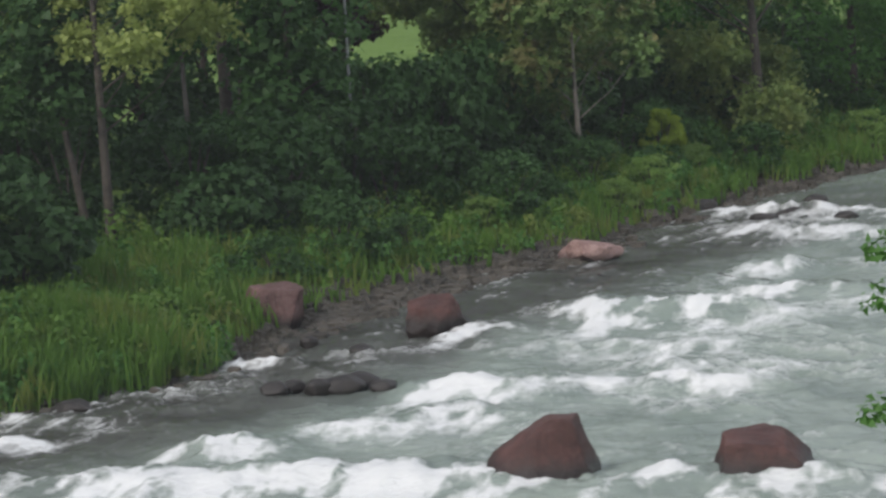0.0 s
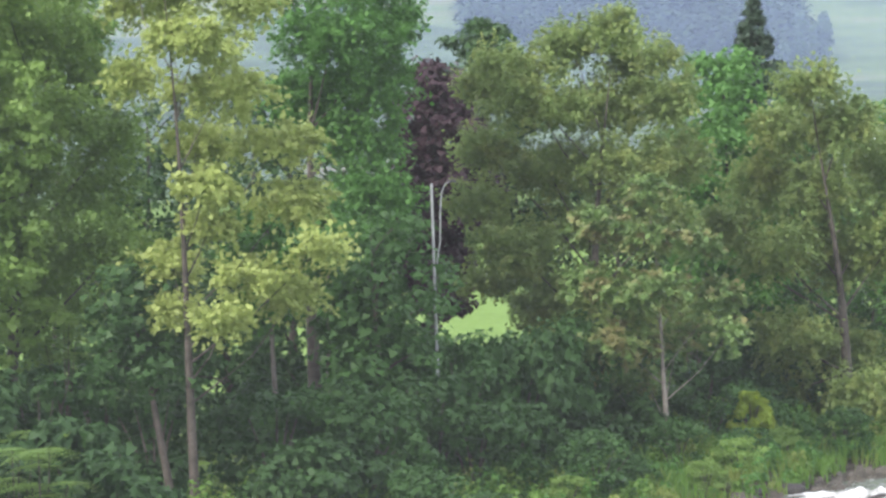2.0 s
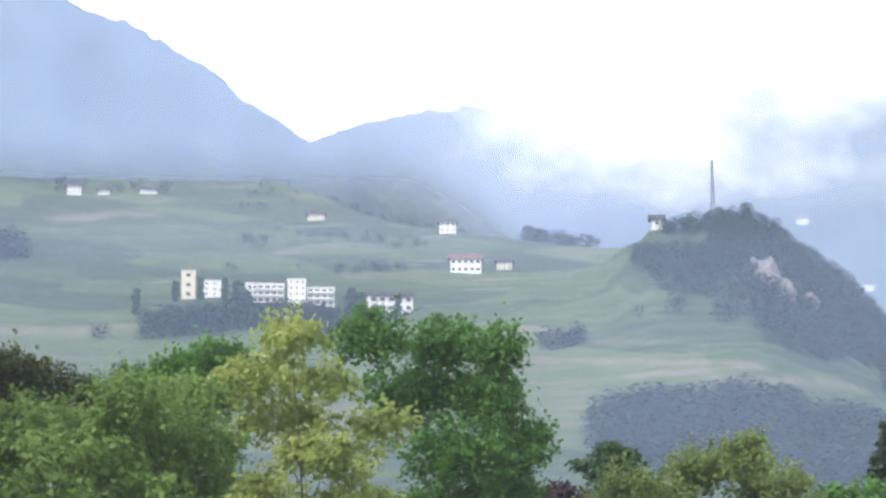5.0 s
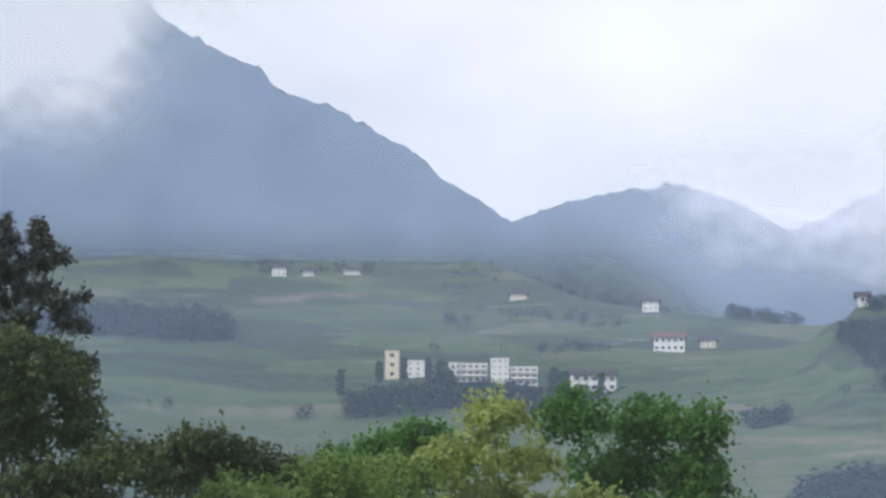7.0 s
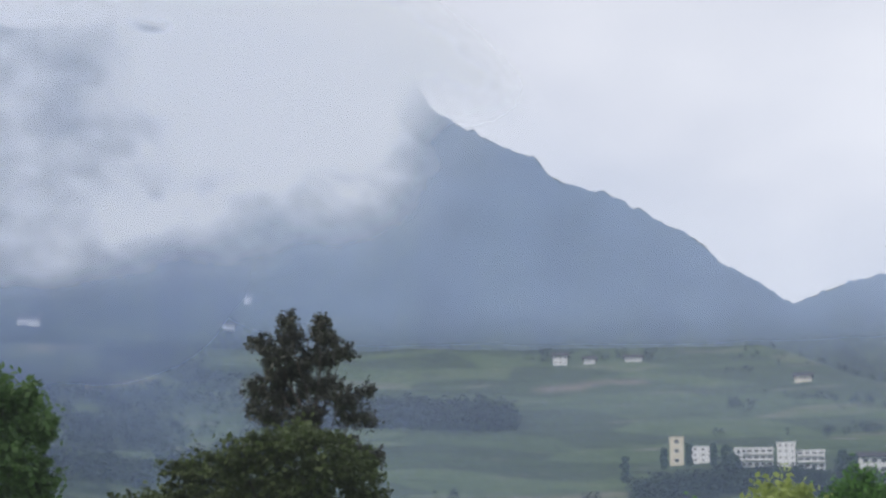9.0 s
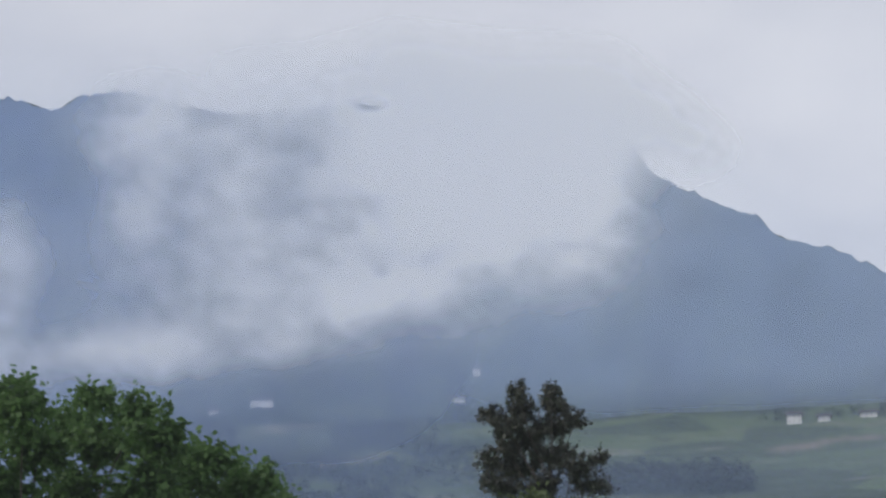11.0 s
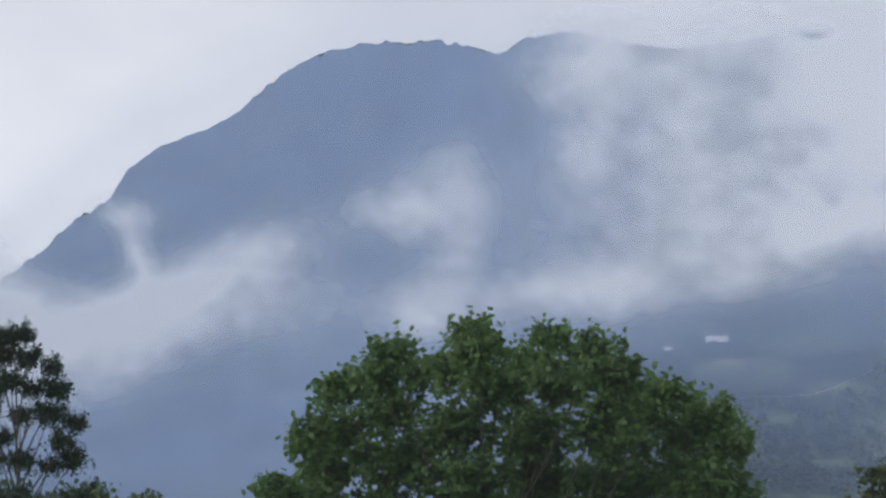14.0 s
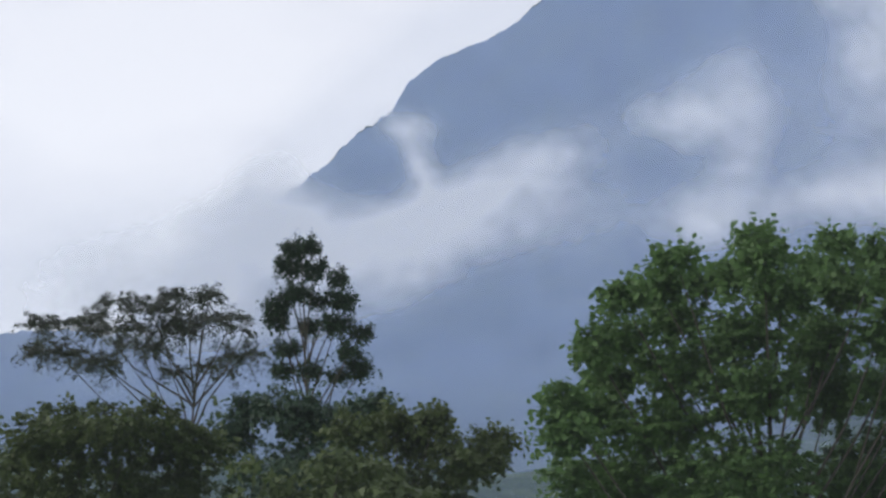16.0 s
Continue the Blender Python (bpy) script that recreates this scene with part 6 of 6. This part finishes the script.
def crest_forest(crests):
    """The uneven canopy along the mountain crests."""
    V, F, n = [], [], 0
    for table, crest in crests:
        a = np.arange(table[0][0], table[-1][0], 0.045)
        for back, up in ((-45, -0.12), (-6, 1.0), (9, 0.7), (30, -0.3)):
            e = ridge(a, table) + (canopy(a) * up - 0.012 if up > 0 else up)
            rr = crest + back + 5 * vnoise(a * 11, a * 0 + up, 5)
            V.append(np.stack([-np.sin(np.radians(a)) * rr, np.cos(np.radians(a)) * rr, 9 + rr * np.tan(np.radians(e))], -1))
        k = len(a)
        i, j = np.meshgrid(np.arange(3), np.arange(k - 1), indexing='ij')
        F.append(np.stack([i * k + j, i * k + j + 1, (i + 1) * k + j + 1, (i + 1) * k + j], -1).reshape(-1, 4) + n)
        n += 4 * k
    return tagged(new("crest_forest", np_mesh("crest_forest", np.concatenate(V), np.concatenate(F), M_FOREST)), "forest trees along the mountain crests", "wood", kind="stuff")


crest_forest(((CREST_NEAR[:19], 3400), (CREST_LEFT[3:30], 4300), (CREST_GAP[1:10], 4500), (CREST_FAR, 4750), (CREST_RIGHT, 4600)))


# ---------------------------------------------------------------- buildings on the slope
def house(name, label, az, r, w, d, h, storeys, bays, roof=M_ROOF, wall=M_WALL, pitch=0.62, turn=0.0, dz=0.0, flat=False, category="house", glass=0.34, tall=0.42):
    """Walls, roof, and a window to each bay and storey on the valley side."""
    p = at(az, r, dz - 0.8)
    root = thing(name, pose(p.x, p.y, p.z, 0, 0, az + turn), label, category)
    body = part("wall", bevel_box(-w / 2, 0, 0, w / 2, d, h + 0.8, 0.06), wall, root)
    if flat:
        part("roof", bevel_box(-w / 2 - 0.3, -0.3, h + 0.8, w / 2 + 0.3, d + 0.3, h + 1.15, 0.05), wall, root)
    else:
        bm = bmesh.new()
        top = h + 0.8 + d * 0.5 * pitch
        ov = 1.5
        sec = [(-ov, h + 0.75 - ov * pitch * 0.6), (d / 2, top), (d + ov, h + 0.75 - ov * pitch * 0.6), (d + ov, h + 1.0 - ov * pitch * 0.6), (d / 2, top + 0.5), (-ov, h + 1.0 - ov * pitch * 0.6)]
        ends = [[bm.verts.new((x, y, z)) for y, z in sec] for x in (-w / 2 - ov, w / 2 + ov)]
        for k in range(6):
            bm.faces.new((ends[0][k], ends[0][(k + 1) % 6], ends[1][(k + 1) % 6], ends[1][k]))
        bm.faces.new(ends[0][::-1]), bm.faces.new(ends[1])
        for x in (-w / 2, w / 2):
            bm.faces.new([bm.verts.new(q) for q in ((x, 0, h + 0.75), (x, d, h + 0.75), (x, d / 2, top))])
        bmesh.ops.recalc_face_normals(bm, faces=bm.faces)
        part("roof", bm, roof, root)
    sh, sw = h / storeys, w / bays
    for i, j in product(range(bays), range(storeys)):
        x0, z0 = -w / 2 + sw * (i + 0.5 - glass / 2), 0.8 + sh * (j + 0.76 - tall)
        win = part("window", bevel_box(x0, -0.05, z0, x0 + sw * glass, 0.1, z0 + sh * tall, 0.02), M_WALL, root)
        part("pane", bevel_box(x0 + 0.12, -0.07, z0 + 0.12, x0 + sw * glass - 0.12, 0.05, z0 + sh * tall - 0.12, 0.01), M_PANE, win)
    return root


def balconies(root, w, storeys, h, y=-1.3):
    """Slabs with solid parapets along the valley side."""
    for j in range(1, storeys):
        z = 0.8 + h / storeys * j
        slab = part("balcony", bevel_box(-w / 2, y, z - 0.1, w / 2, 0.05, z + 0.1, 0.03), M_WALL, root)
        part("parapet", bevel_box(-w / 2, y - 0.12, z - 0.1, w / 2, y, z + 0.9, 0.03), M_WALL, slab)


# the white hotel: wings either side of a taller middle
balconies(house("hotel_wing", "long white hotel wing with balconies under a flat roof", 8.85, 1140, 15.6, 9, 9.0, 3, 5, flat=True, category="hotel", glass=0.78, tall=0.56), 15, 3, 9.0)
house("hotel_middle", "taller white hotel block between two wings", 8.15, 1138, 8.5, 11, 11.6, 4, 3, flat=True, category="hotel")
balconies(house("hotel_wing", "long white hotel wing with balconies under a flat roof", 7.58, 1140, 13.0, 9, 8.6, 3, 4, flat=True, category="hotel", glass=0.78, tall=0.56), 12.5, 3, 8.6)
house("hotel_pavilion", "small white pavilion at the end of the hotel", 9.27, 1137, 3.8, 8, 9.4, 3, 1, flat=True, category="hotel")
house("tower_house", "square cream tower with one tall window", 10.72, 1180, 6.8, 6.8, 14.0, 3, 1, flat=True, wall=M_YWALL, category="house")
house("white_house", "low white house beside the cream tower", 10.1, 1182, 11.5, 8, 8.0, 3, 3, flat=True)
house("white_villa", "white villa with a dark gabled roof", 5.9, 1150, 21, 10, 8.0, 2, 5, pitch=0.5, turn=8, glass=0.6, tall=0.5)
house("white_villa", "white villa with a red tiled roof", 4.12, 1405, 18, 10, 9.0, 2, 5, roof=M_REDROOF, glass=0.6)
house("farmhouse", "dark-roofed farm building beside a white villa", 3.2, 1420, 9, 8, 5.5, 2, 3, wall=M_YWALL)
house("farmhouse", "white farmhouse with a wide dark roof", 4.55, 1620, 11, 9, 7.5, 2, 3, dz=2)
house("farmhouse", "white hillside farmhouse with a wide dark roof", 13.45, 1880, 11, 9, 8.0, 2, 3)
house("farmhouse", "small white house beside the hillside farm", 12.75, 1885, 9, 7, 4.5, 1, 3)
house("farmhouse", "pale farm shed with a low roof", 11.7, 1890, 13, 7, 4.0, 1, 4)
house("farmhouse", "pale stone house among hedges", 7.7, 1720, 12, 7, 5.0, 1, 4, wall=M_YWALL)
house("white_house", "small white house low on the slope", 17.65, 900, 5, 6, 4.0, 1, 2)
house("mountain_house", "white house on the misty mountainside", -3.9, 3050, 16, 10, 9, 2, 4, dz=4)
house("mountain_house", "white house on the misty mountainside", -5.3, 2750, 20, 10, 8, 2, 5, dz=4)
house("white_house", "tiny white hut on the crown of the knoll", -0.45, 945, 4, 4, 4, 1, 1, dz=1)


def contour(az, el, r0, r1):
    """Range at which the slope stands el degrees over the horizon."""
    r = np.linspace(r0, r1, 160)
    x, y = -np.sin(np.radians(az)) * r, np.cos(np.radians(az)) * r
    e = np.degrees(np.arctan2(land(x, y) - EYE_Z, r))
    return float(r[np.argmin(np.abs(e - el))])


for lab_, az_, el_, w_, h_, st_, bays_ in (("white house high on the wooded mountainside", 26.15, 11.78, 22, 8, 2, 5), ("small white house on the wooded mountainside", 27.3, 11.6, 9, 6, 2, 2),
                                           ("white chapel on the wooded mountainside", 20.97, 12.4, 8, 10, 2, 1), ("long white house on the wooded mountainside", 21.5, 11.78, 20, 5, 1, 4)):
    house("mountain_house", lab_, az_, contour(az_, el_, 2050, 3300), w_, 9, h_, st_, bays_)


# ---------------------------------------------------------------- plants that stand out
def sumac(az, r, dz, h, seed):
    """Stems with rosettes of long feathered leaves."""
    rng, rnd = np.random.default_rng(seed), random.Random(seed)
    root = thing("sumac_shrub", Matrix.Translation(at(az, r, dz)), "sumac with long feathered leaves in rosettes", "shrub")
    V, F, n = [], [], 0
    for k in range(7):
        t, q = k * 2.4, rnd.uniform(0.1, 0.75)
        tip = Vector((math.cos(t) * q, math.sin(t) * q, h * rnd.uniform(0.6, 1.0)))
        vs, fs = tube([(0, 0, -0.3), tip * 0.5 + Vector((0, 0, 0.15)), tip], (0.035, 0.025, 0.012), 5)
        part("stem", np_mesh("stem", vs, fs, M_BARK, True), None, root)
        for j in range(11):
            a = j * 2.4 + k
            out_ = Vector((math.cos(a), math.sin(a), 0.25))
            for i in range(7):
                d = 0.12 + 0.11 * i
                c = tip + out_ * d - Vector((0, 0, 0.55 * d * d))
                for side in (-1, 1):
                    w = Vector((-math.sin(a), math.cos(a), -0.15)) * side
                    L, g = 0.2 - 0.012 * i, out_ * 0.035
                    V += [c, c + w * L * 0.5 + g, c + w * L + out_ * 0.05, c + w * L * 0.5 - g]
                    F.append((n, n + 1, n + 2, n + 3))
                    n += 4
    part("foliage", np_mesh("foliage", V, F, M_LOCUST), None, root)
    return root


sumac(11.35, 66, 0.3, 3.2, 701)
sumac(12.0, 68, 0.3, 2.6, 702)
sumac(11.35, 57.5, 0.0, 3.7, 704)
sumac(11.95, 59, 0.0, 3.4, 705)
sumac(10.7, 74, 2.0, 4.2, 703)
# an alder leaning over the near bank
tree("alder_tree", "small alder with drooping twigs by the water", "tree", -13.9, 24, top_height(-13.9, 24, -3.4), ROUND(0.3, 1.5), M_GREEN, M_BARK, clumps=70, per=60, clump_r=0.32, leaf_size=0.08, trunk_r=0.08, limbs=8, seed=711, droop=0.5)


def cypress(az, r, h, w, seed):
    """A dark column of foliage on the far slope."""
    return tree("cypress_tree", "dark slender cypress beside the white buildings", "tree", az, r, h, [(0.05, w * 0.7), (0.4, w), (0.8, w * 0.6), (0.99, w * 0.1)], M_WOODS, M_BARK,
                clumps=34, per=16, clump_r=0.9, leaf_size=0.8, trunk_r=0.2, limbs=2, seed=seed, group="cypresses on the slope", core=0.5)


for i_, (az_, r_, h_, w_) in enumerate(((11.02, 1165, 11, 1.3), (10.42, 1165, 13, 1.1), (9.86, 1165, 12, 1.0), (11.95, 1120, 13, 1.5), (5.75, 1135, 10, 1.0), (9.55, 1125, 13, 4.2), (9.35, 1120, 9, 3.0), (6.85, 1125, 12, 3.6), (6.6, 1130, 10, 3.0),
                                        (-6.75, 560, 12, 1.3), (-7.0, 560, 10, 1.2), (-7.3, 562, 11, 1.2), (-6.4, 558, 9, 1.1), (3.9, 620, 10, 1.3))):
    cypress(az_, r_, h_, w_, 800 + i_)


def rock_face(az, r, w, h, seed):
    """A pale cliff breaking through the wood."""
    bm = bmesh.new()
    bmesh.ops.create_icosphere(bm, subdivisions=4, radius=1.0)
    for vtx in bm.verts:
        p = vtx.co
        k = 1 + 0.35 * noise.noise(p * 1.8 + Vector((seed, 0, 0))) + 0.15 * noise.noise(p * 5)
        vtx.co = Vector((p.x * w * k / 2, p.y * 5 * k, p.z * h * k / 2))
    me = bpy.data.meshes.new("rock_face")
    bm.to_mesh(me)
    bm.free()
    me.materials.append(M_CLIFF)
    ob = new("rock_face", me)
    p = at(az, contour(az, r, 700, 955), 0.4)
    ob.matrix_world = pose(p.x, p.y, p.z, -18, 0, az)
    return tagged(ob, "pale weathered rock face among the trees", "cliff", "cliffs of the knoll")


M_CLIFF = plain_material("pale_cliff", (0.13, 0.12, 0.12), (0.30, 0.27, 0.26), 0.09, 0.9, 0.9, 0.6, 0.7)
for i_, (az_, r_, w_, h_) in enumerate(((-3.05, 8.9, 8, 16), (-3.45, 8.55, 7, 11), (-4.0, 8.3, 6, 9), (-2.7, 9.2, 5, 7))):
    rock_face(az_, r_, w_, h_, 11 + i_ * 7)


# ---------------------------------------------------------------- mast on the knoll
mast = thing("radio_mast", Matrix.Translation(at(-1.78, 948, -0.5)), "tall thin lattice radio mast on the knoll", "mast")
for k_ in range(3):
    a_ = k_ * 2 * math.pi / 3
    vs_, fs_ = tube([(math.cos(a_) * 1.1, math.sin(a_) * 1.1, 0), (math.cos(a_) * 0.35, math.sin(a_) * 0.35, 27)], (0.24, 0.16), 6)
    part("leg", np_mesh("leg", vs_, fs_, M_MAST, True), None, mast)
for j_ in range(13):
    z_ = 1 + 2 * j_
    w0, w1 = 1.1 - 0.75 * z_ / 27, 1.1 - 0.75 * (z_ + 2) / 27
    for k_ in range(3):
        a_, b_ = k_ * 2 * math.pi / 3, (k_ + 1) * 2 * math.pi / 3
        vs_, fs_ = tube([(math.cos(a_) * w0, math.sin(a_) * w0, z_), (math.cos(b_) * w1, math.sin(b_) * w1, z_ + 2)], (0.1, 0.1), 4)
        part("brace", np_mesh("brace", vs_, fs_, M_MAST, True), None, mast)
